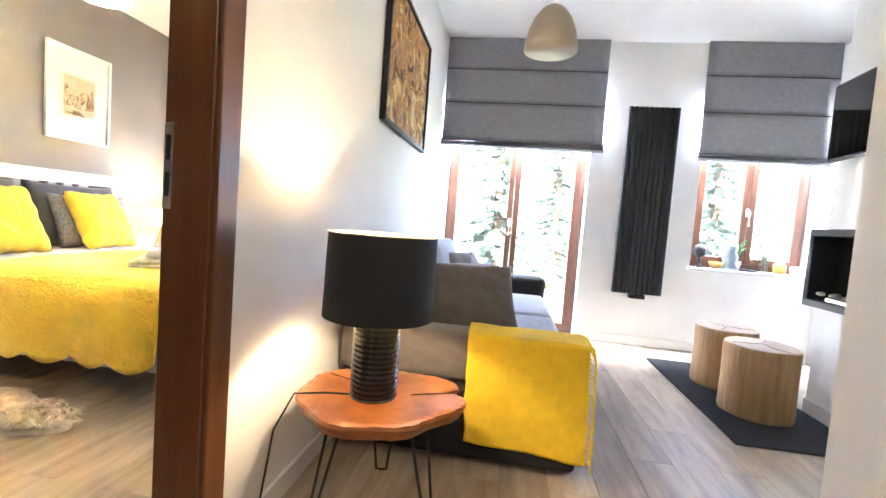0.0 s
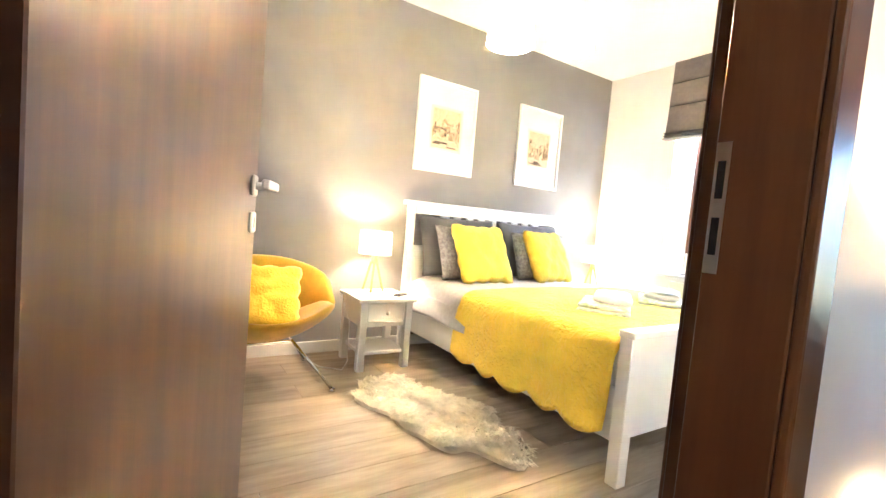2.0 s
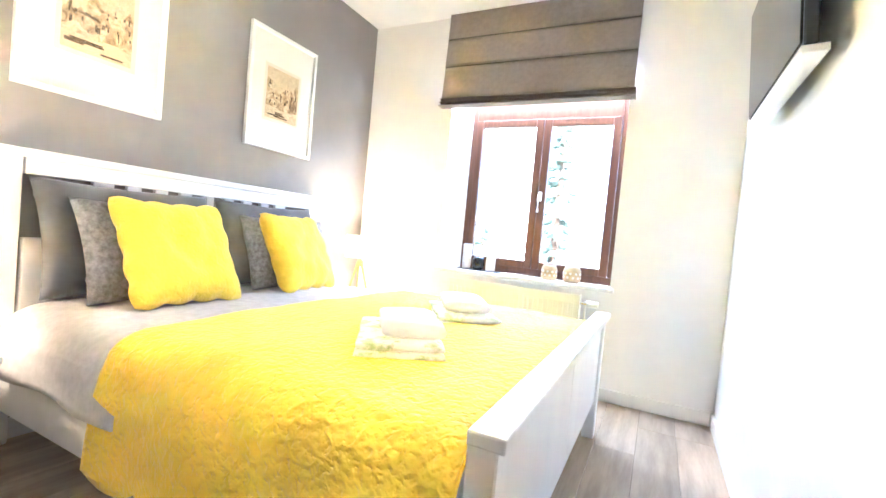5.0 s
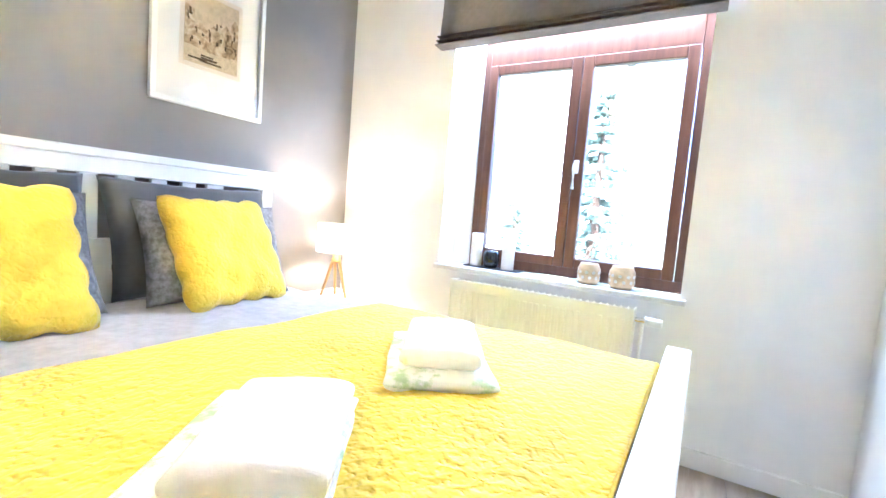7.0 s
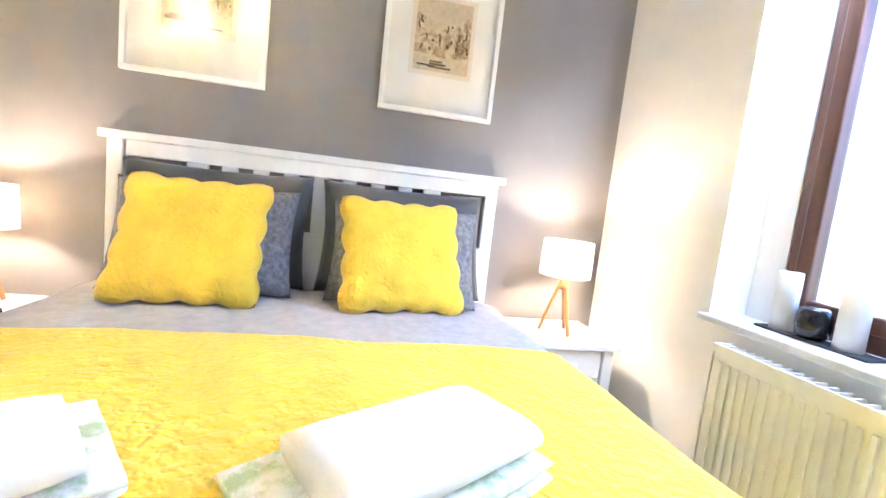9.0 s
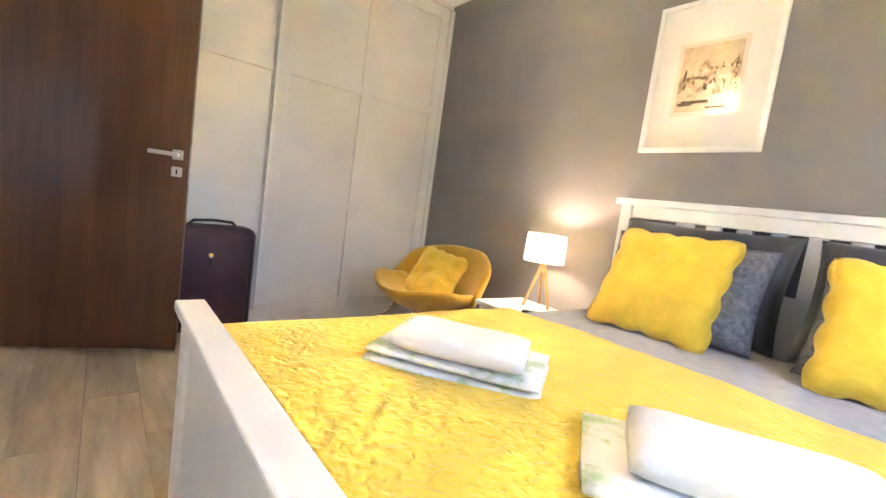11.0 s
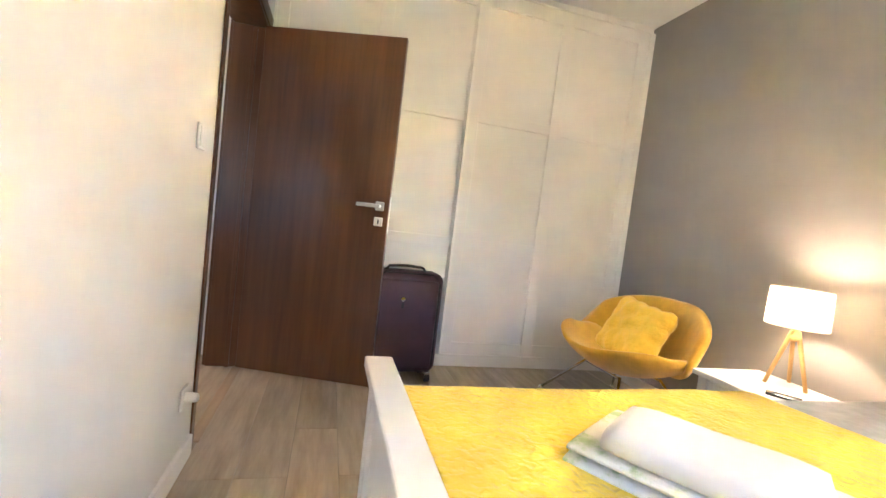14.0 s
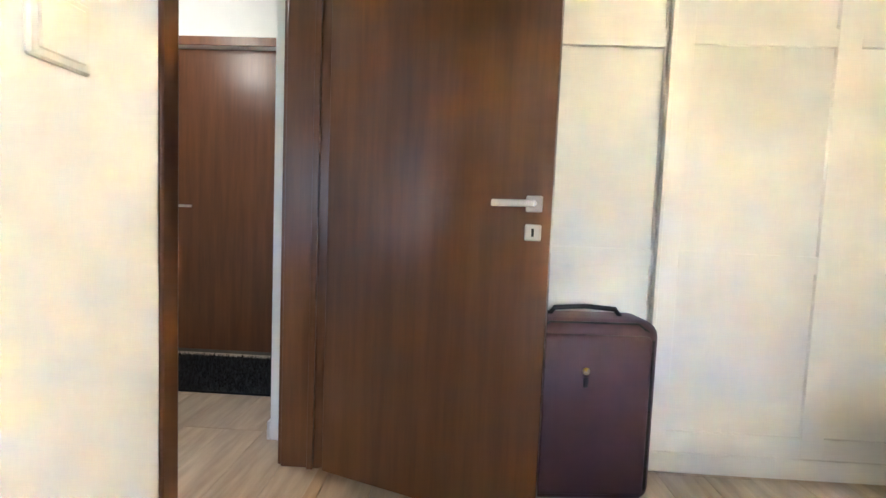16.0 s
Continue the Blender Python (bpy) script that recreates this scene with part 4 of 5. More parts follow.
rad = thing("radiator", "cream enamelled panel radiator under the window", "radiator")
part("panel", box(-1.94, -1.0, 4.49, 4.505, 0.13, 0.66, 0.006, seg=2), RADIATOR, rad)
part("panel", box(-1.94, -1.0, 4.555, 4.57, 0.13, 0.66, 0.006, seg=2), RADIATOR, rad)
for k in range(27):
    x = -1.915 + k * 0.0335
    part("rib", box(x, x + 0.018, 4.483, 4.4895, 0.16, 0.63, 0.003), RADIATOR, rad)
for k in range(30):
    x = -1.93 + k * 0.031
    part("grille_bar", box(x, x + 0.006, 4.492, 4.568, 0.661, 0.676), RADIATOR, rad)
part("top_edge", box(-1.945, -0.995, 4.486, 4.4915, 0.655, 0.682), RADIATOR, rad)
part("side_cover", box(-1.947, -1.9405, 4.487, 4.573, 0.13, 0.68), RADIATOR, rad)
part("side_cover", box(-0.9995, -0.993, 4.487, 4.573, 0.13, 0.68), RADIATOR, rad)
vv = part("valve", rod((-0.9925, 4.53, 0.63), (-0.95, 4.53, 0.63), 0.012), CHROME, rad)
part("thermostat", rod((-0.95, 4.53, 0.63), (-0.88, 4.53, 0.63), 0.022, 0.018, 16), SWITCH, vv)
part("pipe", rod((-0.96, 4.53, 0.0), (-0.96, 4.53, 0.62), 0.008), RADIATOR, rad)
part("bracket", box(-1.7, -1.66, 4.571, WY - 0.001, 0.3, 0.55), RADIATOR, rad)

# ---- bedroom window sill ----
tray = part("tray", box(-1.96, -1.62, 4.645, 4.735, 0.7445, 0.752, 0.003), SLATE)
tagged(tray, "flat black slate tray on the window sill", "tray")
for x, y, r, h in ((-1.90, 4.69, 0.034, 0.19), (-1.70, 4.69, 0.036, 0.20)):
    c = part("candle", lathe([(r, 0), (r, h - 0.004), (r - 0.004, h), (r * 0.5, h - 0.004), (0.0, h - 0.006)], 24, (x, y, 0.752)), WAX, None, smooth=True)
    tagged(c, "tall white pillar candle on the slate tray", "candle", "candles on the sill")
    part("wick", rod((x, y, 0.752 + h - 0.006), (x, y, 0.752 + h + 0.006), 0.0015), BLACK_METAL, c)
c = part("candle", lathe([(0.030, 0), (0.042, 0.012), (0.047, 0.035), (0.046, 0.07), (0.038, 0.09), (0.030, 0.096), (0.0, 0.094)], 24, (-1.80, 4.685, 0.752), 0.06), BLACK_GLOSS, None, smooth=True)
tagged(c, "round black candle on the slate tray", "candle", "candles on the sill")


def lantern(x, y, r, h):
    o = thing("candle_lantern", "beige ceramic tealight lantern with punched flower pattern", "lantern", (x, y, 0.7445), group="lanterns on the sill")
    part("body", lathe([(r * 0.8, 0), (r, h * 0.18), (r, h * 0.75), (r * 0.82, h * 0.93), (r * 0.80, h), (r * 0.74, h), (r * 0.75, h * 0.9), (0, h * 0.86)], 28), BEIGE, o, smooth=True)
    for k in range(10):
        for zz, rr in ((0.33, 0.0085), (0.58, 0.0085)):
            a = 2 * math.pi * (k + (0.5 if zz > 0.4 else 0)) / 10
            px, py = math.cos(a), math.sin(a)
            part("hole", rod((px * r * 0.985, py * r * 0.985, h * zz), (px * r * 1.012, py * r * 1.012, h * zz), rr, seg=8), WAX, o)
    return o


lantern(-1.245, 4.665, 0.055, 0.105)
lantern(-1.085, 4.655, 0.060, 0.110)


# ---- pendants ----
def pendant(label, x, y, z, top, r, h, outer):
    o = thing("pendant_lamp", label, "lamp", (x, y, z))
    prof = [(r, 0), (r * 0.99, h * 0.15), (r * 0.90, h * 0.42), (r * 0.70, h * 0.72), (r * 0.42, h * 0.93), (0.03, h)]
    part("shade", lathe(prof + [(0.025, h - 0.006)] + [(a - 0.006, b - 0.004 if b else 0.001) for a, b in prof[-2::-1]], 40), outer, o, smooth=True)
    part("shade_lining", open_lathe([(r - 0.008, 0.004), (r * 0.88, h * 0.42), (r * 0.67, h * 0.72), (0.04, h * 0.92)]), SHADE if outer == SHADE else PENDANT_IN, o, "white inside of the shade", True)
    part("bulb", lathe([(0, 0.3 * h), (0.03, 0.34 * h), (0.04, 0.5 * h), (0.03, 0.66 * h), (0.014, 0.8 * h), (0.014, 0.9 * h)], 18), FROSTED, o, "lit frosted bulb", True).visible_shadow = False
    part("cord", rod((0, 0, h), (0, 0, top - z - 0.02), 0.003, seg=6), SWITCH, o)
    part("ceiling_cup", lathe([(0.05, top - z - 0.022), (0.045, top - z - 0.004), (0.04, top - z - 0.001)], 20), SWITCH, o)
    return o


def open_lathe(profile, seg=36):
    bm = lathe(profile, seg)
    bmesh.ops.delete(bm, geom=[f for f in bm.faces if len(f.verts) > 4], context="FACES")
    return bm


pendant("putty coloured metal dome pendant lamp, lit", 0.855, 2.58, 1.835, LIV_H, 0.122, 0.205, PENDANT_OUT)
pendant("white glass dome pendant lamp, lit", -1.59, 2.15, 1.985, BED_H, 0.125, 0.24, SHADE)
pendant("white glass dome pendant lamp, lit", -1.59, 2.60, 2.085, BED_H, 0.125, 0.24, SHADE)

# ---- living room: sofa ----
sofa = thing("sofa", "long taupe fabric sofa along the wall", "sofa", (-0.015, -0.005, 0))
part("base", box(0.06, 1.08, 2.30, 4.42, 0.08, 0.30, 0.02, seg=2), BLACK, sofa)
part("seat_cushion", box(0.28, 1.09, 2.46, 3.34, 0.30, 0.45, 0.05, seg=4), SOFA_LIGHT, sofa, smooth=True)
part("seat_cushion", box(0.28, 1.09, 3.35, 4.24, 0.30, 0.45, 0.05, seg=4), SOFA_LIGHT, sofa, smooth=True)
part("armrest", box(0.06, 1.10, 2.24, 2.45, 0.335, 0.545, 0.05, seg=4), SOFA, sofa, smooth=True)
part("arm_base", box(0.06, 1.095, 2.225, 2.445, 0.03, 0.334, 0.02, seg=2), BLACK, sofa, "black lower arm panel")
part("armrest", box(0.06, 1.10, 4.25, 4.45, 0.08, 0.60, 0.06, seg=4), BLACK, sofa, smooth=True)
part("back_frame", box(0.035, 0.22, 2.30, 4.42, 0.08, 0.70, 0.04, seg=3), SOFA, sofa, smooth=True)
for y in (2.47, 3.36):
    o = part("back_cushion", box(-0.09, 0.09, 0, 0.87, 0, 0.46, 0.07, seg=4), SOFA if y < 3 else SOFA_LIGHT, sofa, smooth=True)
    o.matrix_local = pose(0.31, y, 0.42, 0, -14, 0)
for x, y in ((0.14, 2.36), (1.0, 2.36), (0.14, 4.34), (1.0, 4.34)):
    part("foot", box(x - 0.03, x + 0.03, y - 0.03, y + 0.03, 0, 0.08), NICKEL, sofa)
cushion("sofa_cushion", "taupe fabric cushion leaning in the sofa corner", 0.46, 0.40, 0.14, (0.62, 2.60, 0.45), 32, 20, SOFA, seed=21)
cushion("sofa_cushion", "dark brown fabric cushion on the sofa", 0.42, 0.36, 0.13, (0.62, 3.02, 0.45), 38, 30, BLACK, seed=22)
cushion("sofa_cushion", "pale grey satin cushion on the sofa", 0.42, 0.36, 0.13, (0.66, 3.42, 0.45), 40, 50, SOFA_LIGHT, seed=23)
cushion("sofa_cushion", "taupe fabric cushion on the sofa", 0.42, 0.38, 0.13, (0.50, 3.80, 0.45), 30, 60, SOFA, seed=24)

throw = thing("throw_blanket", "yellow woven throw with fringe over the sofa arm", "blanket")


def throw_f(u, v):
    x = 0.60 + 0.49 * u + 0.02 * v
    s = v * 0.66
    n = 0.008 * noise.noise(Vector((u * 5, v * 6, 0)))
    if s < 0.20:
        return (x, 2.43 - s, 0.553 + n * 0.5)
    k = (s - 0.20) / 0.46
    return (x + n, 2.232 - 0.02 * k - 0.01 * math.sin(k * 3.1) + n - 0.006 * math.sin(u * 9) * k, 0.549 - 0.44 * k - 0.03 * u * k)


solid(part("cloth", grid(40, 50, throw_f), THROW, throw, smooth=True), 0.008, 0)
bm = None
for k in range(44):
    a = Vector(throw_f(1.0, k / 44))
    bm = join(bm, tube([a, a + Vector((0.018, -0.004, -0.006)), a + Vector((0.022 + 0.008 * rnd.random(), -0.006, -0.04 - 0.012 * rnd.random()))], 0.003, 4))
tagged(part("fringe", bm, THROW, throw), kind="stuff")

# ---- side table and lamp ----
table = thing("side_table", "round live-edge wood slab side table with wire legs", "side table", (0.36, 1.84, 0.015))


def slab_r(a):
    return 0.262 * (1 + 0.07 * math.sin(2 * a + 1.0) + 0.05 * math.sin(3 * a) + 0.03 * math.sin(7 * a + 2)) * (1 - 0.22 * math.exp(-((a - 0.35) / 0.09) ** 2))


bm = bmesh.new()
rows = []
for f, z in ((0.0, 0.405), (0.5, 0.405), (0.9, 0.405), (0.985, 0.402), (1.0, 0.392), (0.97, 0.375), (0.93, 0.358), (0.88, 0.352), (0.0, 0.352)):
    rows.append([bm.verts.new((f * slab_r(2 * math.pi * k / 90) * math.cos(2 * math.pi * k / 90), f * slab_r(2 * math.pi * k / 90) * math.sin(2 * math.pi * k / 90), z + (0.006 * noise.noise(Vector((k * 0.6, f * 9, z * 40))) if 0.9 < f else 0))) for k in range(90)])
for a, c in zip(rows, rows[1:]):
    for k in range(90):
        bm.faces.new((a[k], a[(k + 1) % 90], c[(k + 1) % 90], c[k]))
bmesh.ops.remove_doubles(bm, verts=bm.verts[:], dist=1e-5)
top = part("slab_top", bm, SLAB_WOOD, table, "polished orange brown live-edge slab")
part("crack", tube([(0.245 * math.cos(2.7), 0.245 * math.sin(2.7), 0.4045), (-0.12, 0.07, 0.4045), (-0.06, 0.055, 0.4045), (-0.02, 0.06, 0.4045)], 0.003, 5), BARK, top)
part("crack", tube([(0.24 * math.cos(0.3), 0.24 * math.sin(0.3), 0.4045), (0.14, 0.03, 0.4045), (0.10, 0.01, 0.4045)], 0.004, 5), BARK, top)
for k in range(3):
    a = radians(100 + 120 * k)
    c, s = math.cos(a), math.sin(a)
    part("wire_leg", tube([(0.15 * c - 0.05 * s, 0.15 * s + 0.05 * c, 0.352), (0.22 * c - 0.02 * s, 0.22 * s + 0.02 * c, 0.012), (0.225 * c, 0.225 * s, 0.006), (0.22 * c + 0.02 * s, 0.22 * s - 0.02 * c, 0.012), (0.15 * c + 0.05 * s, 0.15 * s - 0.05 * c, 0.352)], 0.005, 8), BLACK_METAL, table, smooth=True)
lamp = thing("table_lamp", "black ribbed ceramic table lamp with black drum shade", "lamp", (0.34, 1.81, 0.420))
prof = [(0.0, 0.0), (0.074, 0.0), (0.078, 0.006)]
for k in range(15):
    z = 0.012 + k * 0.0168
    prof += [(0.070, z), (0.077, z + 0.004), (0.077, z + 0.010), (0.070, z + 0.014)]
prof += [(0.060, 0.268), (0.03, 0.276), (0.0, 0.277)]
part("ribbed_base", lathe(prof, 40), BLACK_GLOSS, lamp, smooth=False)
part("collar", rod((0, 0, 0.272), (0, 0, 0.30), 0.022), NICKEL, lamp)
part("shade", open_lathe([(0.179, 0.265), (0.174, 0.530)], 56), BLACK, lamp, "black fabric drum shade", True)
part("shade_lining", open_lathe([(0.177, 0.266), (0.172, 0.5295)], 56), GOLD_LINING, lamp, "pale gold lining", True)
part("rim", tube([(0.1735 * math.cos(2 * math.pi * k / 48), 0.1735 * math.sin(2 * math.pi * k / 48), 0.530) for k in range(49)], 0.0022, 5), GOLD_LINING, lamp)
part("bulb", lathe([(0, 0.33), (0.02, 0.34), (0.03, 0.37), (0.03, 0.41), (0.0, 0.44)], 16), FROSTED, lamp, smooth=True).visible_shadow = False
tagged(part("lamp_cable", tube([(0.27, 1.78, 0.425), (0.20, 1.76, 0.428), (0.10, 1.74, 0.42), (0.045, 1.72, 0.30), (0.045, 1.66, 0.10), (0.05, 1.60, 0.006), (0.10, 1.55, 0.006)], 0.0035), BLACK_METAL, smooth=True), "thin black lamp cable hanging from the side table", "cable")

# ---- painting ----
painting = thing("abstract_painting", "abstract painting in ochre, black and white in a black frame", "picture")
py0, py1, pz0, pz1 = 2.68, 3.74, 1.515, 2.295
for a in ((py0, py1, pz0, pz0 + 0.022), (py0, py1, pz1 - 0.022, pz1), (py0, py0 + 0.022, pz0 + 0.022, pz1 - 0.022), (py1 - 0.022, py1, pz0 + 0.022, pz1 - 0.022)):
    part("frame_side", box(LX + 0.002, LX + 0.036, *a, 0.002), BLACK_METAL, painting)
part("canvas", box(LX + 0.002, LX + 0.022, py0 + 0.022, py1 - 0.022, pz0 + 0.022, pz1 - 0.022), ABSTRACT, painting, "ochre, black and white abstract paint")

# ---- vertical radiator ----
vr = thing("vertical_radiator", "tall anthracite vertical radiator on the wall", "radiator")
for k in range(10):
    x = 1.705 + k * 0.0435
    part("tube", box(x, x + 0.038, 4.60, 4.635, 0.49, 2.165, 0.006, seg=2), ANTHRACITE, vr)
for z in (0.50, 2.12):
    part("manifold", box(1.71, 2.13, 4.636, 4.668, z, z + 0.035, 0.004), ANTHRACITE, vr)
part("valve", box(1.86, 2.00, 4.60, 4.66, 0.445, 0.488, 0.01, seg=2), BLACK_METAL, vr)
part("bracket", box(1.88, 1.96, 4.669, LY - 0.001, 0.6, 0.7), BLACK_METAL, vr)
part("bracket", box(1.88, 1.96, 4.669, LY - 0.001, 1.9, 2.0), BLACK_METAL, vr)

# ---- stools and rug ----
tagged(part("black_rug", box(1.95, 2.62, 2.79, 4.25, 0.0005, 0.014, 0.004), RUG_BLACK), "flat black rug under the log stools", "rug")


def stump(x, y, r, h, seed):
    o = thing("log_stool", "round peeled log stool with pale end grain", "stool", (x, y, 0.0145), group="log stools")
    bm = lathe([(r * 0.98, 0), (r, 0.02), (r * 0.985, h * 0.5), (r, h - 0.015), (r * 0.985, h)], 56, (0, 0, 0), 0.05 + 0.01 * seed)
    part("log", bm, STUMP_SIDE, o, smooth=False)
    t = part("end_grain", lathe([(r * 0.97, h + 0.0005), (r * 0.96, h + 0.004), (0.0, h + 0.004)], 56, (0, 0, 0), 0.05 + 0.01 * seed), STUMP_TOP, o, "pale sawn end grain")
    for k in range(3):
        part("crack", tube([(0.01 * k, 0.02, h + 0.004), (r * 0.4 * math.cos(k * 2 + seed), r * 0.4 * math.sin(k * 2 + seed), h + 0.0042), (r * 0.85 * math.cos(k * 2.1 + seed), r * 0.85 * math.sin(k * 2.1 + seed), h + 0.004)], 0.002, 4), BARK, t)


stump(2.28, 3.27, 0.195, 0.405, 1)
stump(2.31, 3.76, 0.195, 0.405, 2)

# ---- fireplace and television on the chimney breast ----
fire = thing("wall_fireplace", "black steel wall-hung bioethanol fireplace box", "fireplace")
for a in ((2.76, 3.34, 0.68, 0.72), (2.76, 3.34, 1.09, 1.13), (2.76, 2.80, 0.72, 1.09), (3.30, 3.34, 0.72, 1.09)):
    part("surround", box(2.50, 2.659, *a, 0.003), ANTHRACITE, fire)
part("back", box(2.64, 2.659, 2.80, 3.30, 0.72, 1.09), BLACK, fire)
part("burner", box(2.53, 2.61, 2.90, 3.20, 0.721, 0.745, 0.004), NICKEL, fire)
for k in range(9):
    part("pebble", lathe([(0, 0), (0.02, 0.006), (0.024, 0.014), (0.015, 0.024), (0, 0.027)], 8, (2.545 + 0.05 * (k % 2), 2.86 + 0.05 * k, 0.745)), WAX, fire)
tv2 = thing("television", "flat black television angled on a wall arm", "television", (2.55, 3.02, 1.72), 0)
tv2.matrix_world = pose(2.575, 3.05, 1.54, 0, 0, -5)
part("screen", box(-0.024, -0.018, -0.36, 0.36, 0.012, 0.44), SCREEN, tv2)
part("bezel", box(-0.0175, 0.02, -0.37, 0.37, 0, 0.452, 0.004), TV_BACK, tv2)
part("arm", tube([(0.021, 0, 0.22), (0.06, -0.02, 0.22), (0.09, -0.02, 0.22)], 0.015, 8), BLACK_METAL, tv2)

# ---- living window sill ----
Z = 0.7745
tagged(part("oval_mirror_ornament", lathe([(0.045, 0), (0.05, 0.008), (0.012, 0.02), (0.01, 0.08), (0.035, 0.10), (0.055, 0.15), (0.04, 0.20), (0.0, 0.215)], 20, (2.48, 4.76, Z)), SLATE, smooth=True), "dark oval ornament on a foot on the sill", "ornament")
tagged(part("figurine", lathe([(0.07, 0), (0.075, 0.02), (0.05, 0.06), (0.065, 0.11), (0.05, 0.16), (0.06, 0.20), (0.045, 0.25), (0.0, 0.28)], 24, (2.74, 4.76, Z), 0.25), BLUE_STONE, smooth=True), "pale blue grey ceramic figurine on the sill", "figurine")
tagged(part("bowl", lathe([(0.03, 0), (0.055, 0.03), (0.06, 0.06), (0.052, 0.06), (0.0, 0.02)], 20, (2.62, 4.75, Z)), ORANGE, smooth=True), "small amber ceramic bowl on the sill", "bowl")
tagged(part("dish", lathe([(0.07, 0), (0.09, 0.012), (0.085, 0.016), (0.0, 0.008)], 24, (2.88, 4.74, Z)), SLATE, smooth=True), "flat dark dish on the sill", "dish")
jar = thing("glass_jar", "clear glass jar with green sprig on the sill", "jar", (3.02, 4.76, Z))
part("glass", lathe([(0.04, 0), (0.045, 0.01), (0.045, 0.12), (0.035, 0.14), (0.035, 0.16)], 20), JAR_GLASS, jar, smooth=True).visible_shadow = False
bm = None
for k in range(14):
    a = k * 2.4
    bm = join(bm, rod((0, 0, 0.06), (0.05 * math.cos(a), 0.05 * math.sin(a), 0.2 + 0.012 * k), 0.004, 0.001, 5))
part("sprig", bm, LEAF_LIGHT, jar)
plant = thing("potted_plant", "small green plant in a white pot on the sill", "plant", (2.80, 4.80, Z))
part("pot", lathe([(0.035, 0), (0.05, 0.08), (0.045, 0.08), (0.0, 0.07)], 18), SWITCH, plant, smooth=True)
bm = None
for k in range(22):
    a, ln = k * 2.4, 0.12 + 0.1 * rnd.random()
    p = [(0, 0, 0.075), (0.04 * math.cos(a), 0.04 * math.sin(a), 0.08 + ln * 0.8), (0.08 * math.cos(a), 0.05 * math.sin(a), 0.08 + ln)]
    bm = join(bm, tube(p, 0.006, 4))
part("leaves", bm, LEAF_LIGHT, plant)
tagged(part("jar", lathe([(0.04, 0), (0.05, 0.03), (0.05, 0.08), (0.03, 0.10), (0.0, 0.10)], 18, (3.15, 4.75, Z)), ORANGE, smooth=True), "small amber ceramic jar on the sill", "jar")
tagged(part("jar", lathe([(0.03, 0), (0.04, 0.03), (0.04, 0.06), (0.03, 0.075), (0.0, 0.075)], 18, (3.27, 4.74, Z)), BEIGE, smooth=True), "small beige ceramic jar on the sill", "jar")

# ---- hall ----
ed = thing("door_2", "dark walnut flush entrance door, closed", "door", (0.42, HALL - 0.05, 0))
part("leaf", box(0.005, 0.995, -0.045, 0.0, 0.006, 2.155, 0.002), DARK_WOOD, ed)
part("door_handle", tube([(0.93, 0.001, 1.05), (0.93, 0.05, 1.05), (0.82, 0.055, 1.05)], 0.009, 8), NICKEL, ed)
for a in ((0.36, 0.42), (1.42, 1.48)):
    tagged(part("trim", box(a[0], a[1], HALL + 0.001, HALL + 0.015, 0, 2.22, 0.003), DARK_WOOD), "dark walnut casing of the entrance door", "trim", kind="structure")
tagged(part("trim", box(0.4205, 1.4195, HALL + 0.001, HALL + 0.015, 2.16, 2.22, 0.003), DARK_WOOD), "dark walnut casing of the entrance door", "trim", kind="structure")
mat_o = thing("door_mat", "black shaggy mat before the entrance door", "mat")
part("backing", box(0.30, 1.45, -0.70, -0.10, 0.0005, 0.012, 0.004), RUG_BLACK, mat_o)
verts, faces = [], []
for k in range(5000):
    x, y = rnd.uniform(0.30, 1.45), rnd.uniform(-0.70, -0.10)
    a = rnd.uniform(0, 6.28)
    dx, dy = 0.022 * math.cos(a), 0.022 * math.sin(a)
    i = len(verts)
    verts += [(x - dy * 0.15, y + dx * 0.15, 0.01), (x + dy * 0.15, y - dx * 0.15, 0.01), (x + dx, y + dy, 0.03 + 0.01 * rnd.random())]
    faces.append((i, i + 1, i + 2))
me = bpy.data.meshes.new("shag")
me.from_pydata(verts, [], faces)
me.materials.append(RUG_BLACK)
o = new("shag", me)
o.parent = mat_o
tagged(o, kind="stuff")
# assumed fitting around the added hall fill, never in view
hl = thing("ceiling_light", "assumed round white hall ceiling light, out of view, lit", "lamp", (1.25, 0.0, 2.42))
part("base", lathe([(0.10, 0.06), (0.10, 0.078)], 24), SWITCH, hl)
part("diffuser", lathe([(0, 0.0), (0.06, 0.008), (0.09, 0.03), (0.098, 0.06)], 24), FROSTED, hl, smooth=True).visible_shadow = False

# ---- outside ----
bm = bmesh.new()
bmesh.ops.create_grid(bm, x_segments=2, y_segments=2, size=600, matrix=Matrix.Translation((0, 0, -0.9)))
tagged(part("ground", bm, GROUND), "pale winter lawn around the house", "ground", kind="structure")
church = thing("old_building", "pale rendered building with tall pointed windows", "building", (-13.5, 21, -0.9))
part("wall", box(-9, 8, 0, 8, 0, 11), FACADE, church)
bm = bmesh.new()
v = [bm.verts.new(p) for p in ((-9.4, -0.4, 11), (8.4, -0.4, 11), (8.4, 8.4, 11), (-9.4, 8.4, 11), (-9.4, 4, 16), (8.4, 4, 16))]
for f in ((0, 1, 5, 4), (2, 3, 4, 5), (0, 4, 3), (1, 2, 5), (0, 3, 2, 1)):
    bm.faces.new([v[k] for k in f])
part("roof", bm, ROOF, church)
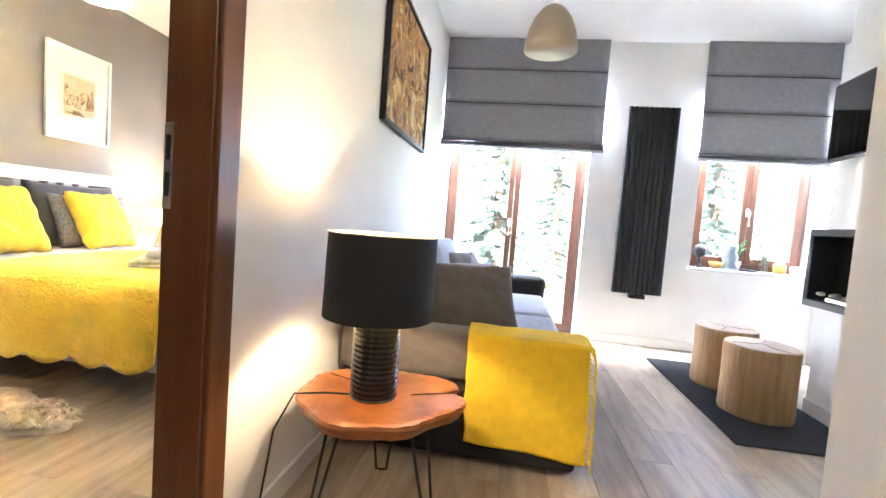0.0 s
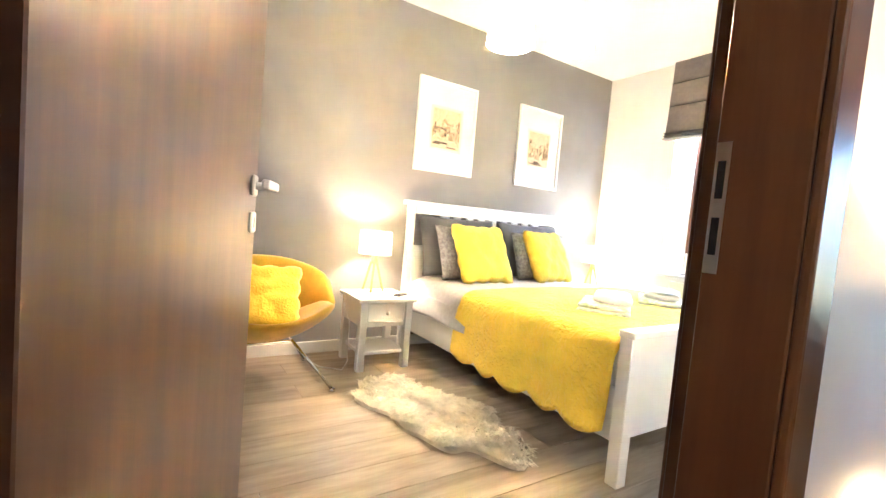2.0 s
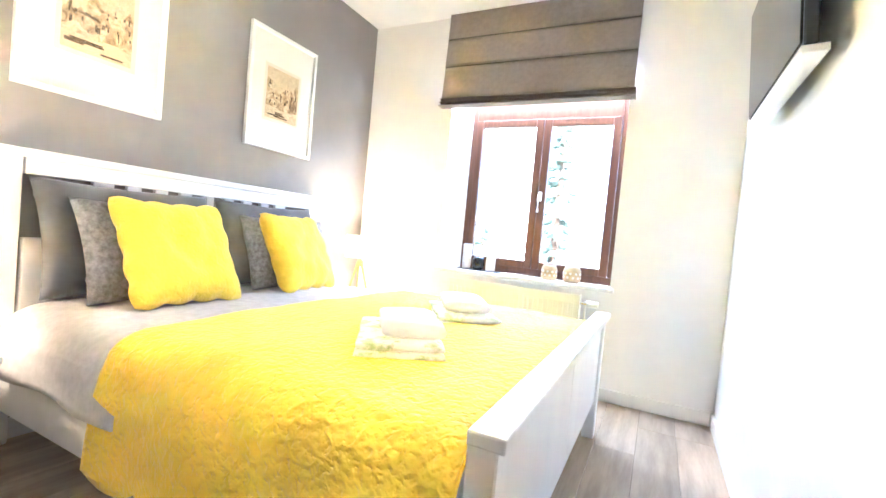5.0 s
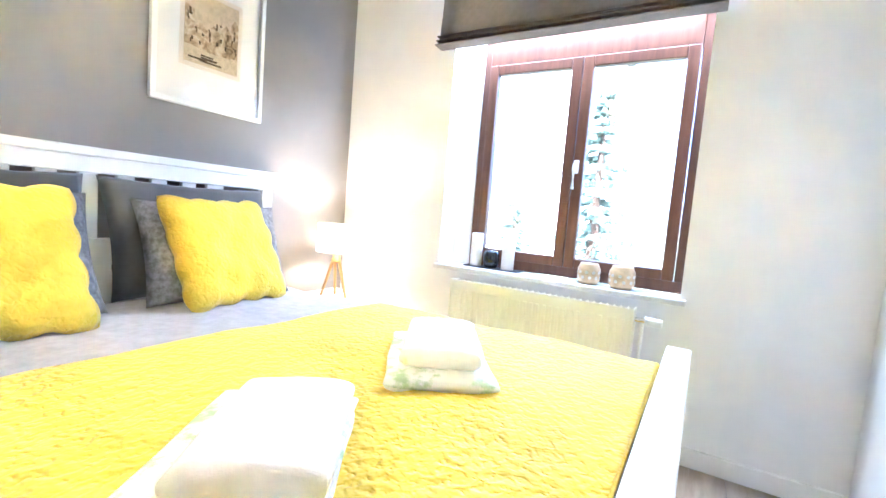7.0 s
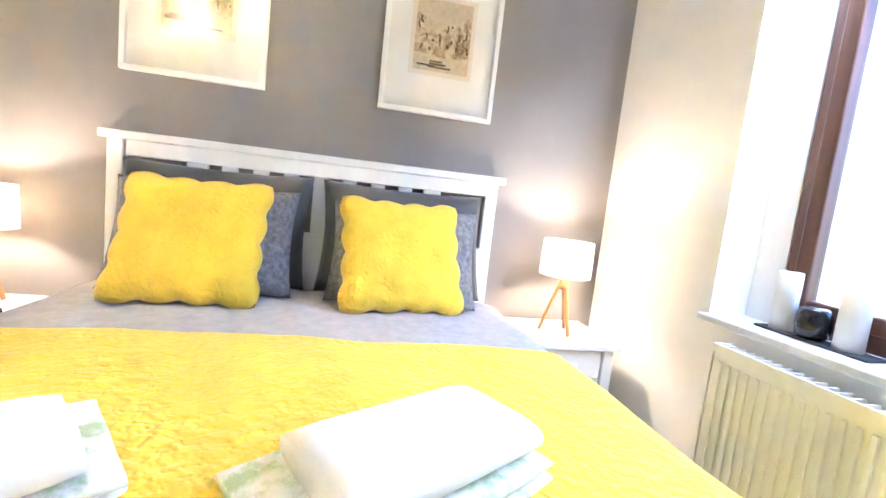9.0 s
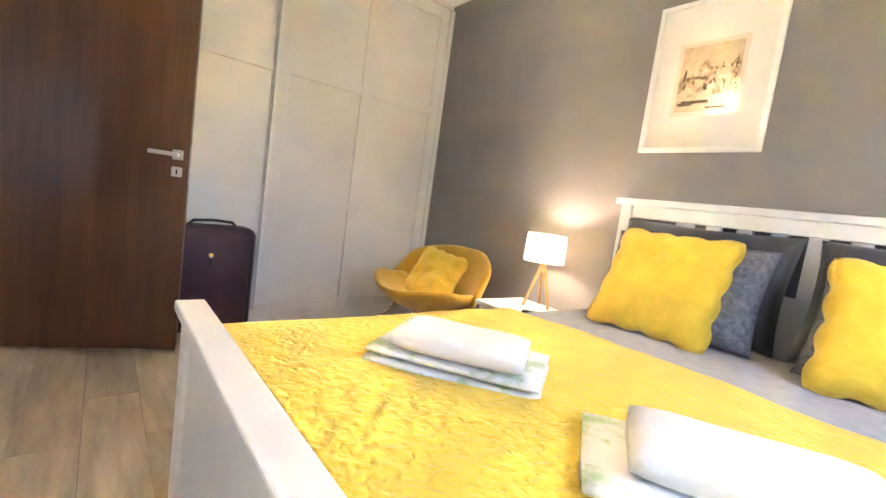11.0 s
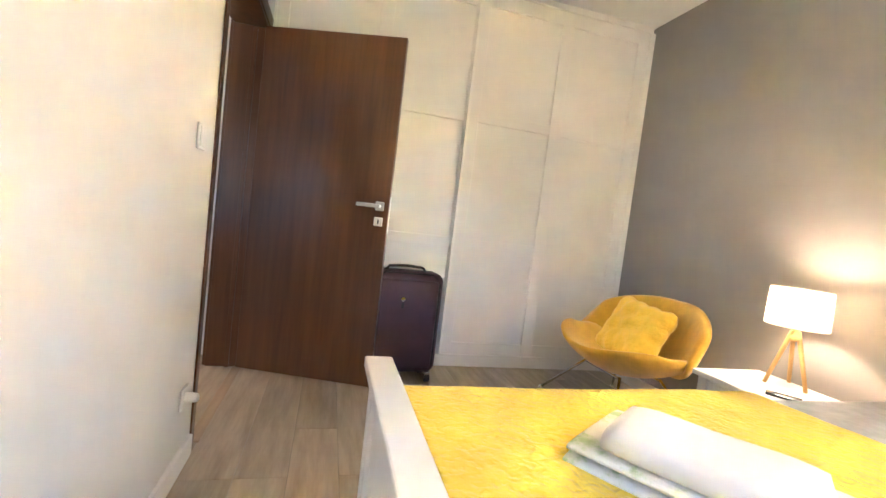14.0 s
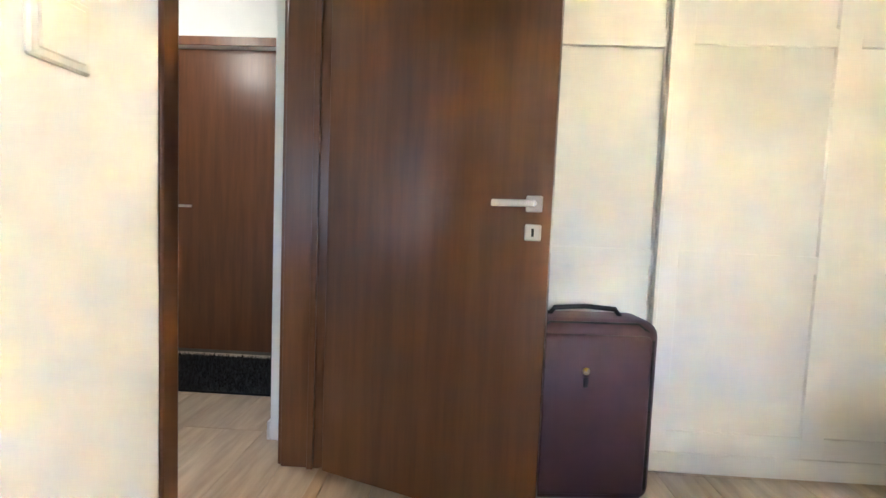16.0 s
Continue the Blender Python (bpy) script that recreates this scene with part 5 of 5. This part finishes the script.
for k in range(7):
    x = 5.8 - 1.86 * k

    def arch(w, h0, h1, y0, y1):
        bm = bmesh.new()
        pts = [(-w, h0), (w, h0), (w, h1), (w * 0.75, h1 + 0.7), (w * 0.35, h1 + 1.3), (0, h1 + 1.7), (-w * 0.35, h1 + 1.3), (-w * 0.75, h1 + 0.7), (-w, h1)]
        a = [bm.verts.new((x + p, y0, q)) for p, q in pts]
        c = [bm.verts.new((x + p, y1, q)) for p, q in pts]
        bm.faces.new(a)
        bm.faces.new(c[::-1])
        for i in range(len(pts)):
            bm.faces.new((a[i], a[(i + 1) % len(pts)], c[(i + 1) % len(pts)], c[i]))
        return bm
    wdw = part("window", arch(0.64, 2.55, 4.4, -0.12, -0.003), FACADE, church)
    part("pane", arch(0.50, 2.70, 4.3, -0.16, -0.125), FACADE_GLASS, wdw)
    part("mullion", box(x - 0.04, x + 0.04, -0.19, -0.165, 2.7, 5.8), FACADE, wdw)


def spruce(x, y, h, r, seed, label):
    rd = random.Random(seed)
    o = thing("spruce_tree", label, "tree", (x, y, -0.9), group="garden trees")
    part("trunk", rod((0, 0, 0), (0, 0, h * 0.97), 0.16, 0.02, 10), BARK, o)
    vs, fs = [], []
    whorls = int(h * 5)
    for w in range(whorls):
        z = 0.5 + (h - 0.6) * w / whorls
        reach = r * (1 - w / whorls) ** 0.8 * rd.uniform(0.7, 1.1) + 0.12
        for k in range(8):
            a = rd.uniform(0, 2 * math.pi)
            ln = reach * rd.uniform(0.6, 1.1)
            nseg = max(4, int(ln * 9))
            for s in range(nseg):
                f = (s + rd.random()) / nseg
                px, py, pz = math.cos(a) * ln * f, math.sin(a) * ln * f, z - ln * 0.28 * f + 0.10 * f * f
                for side in (-1, 1):
                    b2 = a + side * rd.uniform(0.5, 1.2)
                    t = rd.uniform(0.12, 0.26) * (1.1 - 0.5 * f)
                    ex, ey, ez = px + math.cos(b2) * t, py + math.sin(b2) * t, pz - rd.uniform(0.02, 0.12)
                    i = len(vs)
                    vs += [(px, py, pz + 0.03), (px, py, pz - 0.05), (ex, ey, ez), ((px + ex) / 2, (py + ey) / 2, pz + 0.05)]
                    fs += [(i, i + 1, i + 2), (i, i + 2, i + 3)]
    me = bpy.data.meshes.new("crown")
    me.from_pydata(vs, [], fs)
    me.materials.append(LEAF)
    c = new("crown", me)
    c.parent = o


spruce(-2.8, 12.0, 4.9, 0.95, 1, "slim loose green spruce in the garden")
spruce(-5.6, 14.5, 2.6, 0.9, 2, "smaller green spruce in the garden")
spruce(0.4, 12.0, 8.0, 1.7, 3, "tall green spruce before the french window")
spruce(2.2, 15.0, 7.0, 1.8, 4, "green spruce at the far side of the garden")
spruce(6.5, 14.0, 8.0, 1.8, 5, "green spruce before the living room window")

# ---- floor planks ----
plank_mesh = {}


def plank(x0, x1, y0, y1):
    key = (round(x1 - x0, 3), round(y1 - y0, 3))
    if key not in plank_mesh:
        bm = box(-key[0] / 2 + 0.0008, key[0] / 2 - 0.0008, -key[1] / 2 + 0.0008, key[1] / 2 - 0.0008, -0.008, 0.0, 0.0015)
        me = bpy.data.meshes.new("plank")
        bm.to_mesh(me)
        bm.free()
        me.materials.append(PLANK)
        plank_mesh[key] = me
    o = new("plank", plank_mesh[key])
    o.location = ((x0 + x1) / 2, (y0 + y1) / 2, 0)
    o.parent = floor


def lay(x0, x1, y0, y1, seed):
    rd = random.Random(seed)
    x = x0
    while x < x1 - 0.01:
        xe = min(x + 0.192, x1)
        y = y0 - rd.choice((0.2, 0.55, 0.9, 1.1))
        while y < y1:
            ye = y + 1.28
            if ye > y0 + 0.02:
                plank(x, xe, max(y, y0), min(ye, y1))
            y = ye
        x = xe


lay(GX, DX - 0.001, 0.26, WY, 1)
lay(LX, EAST, HALL, LY + 0.05, 2)
lay(DX, LX, DOOR_A, 1.512, 3)
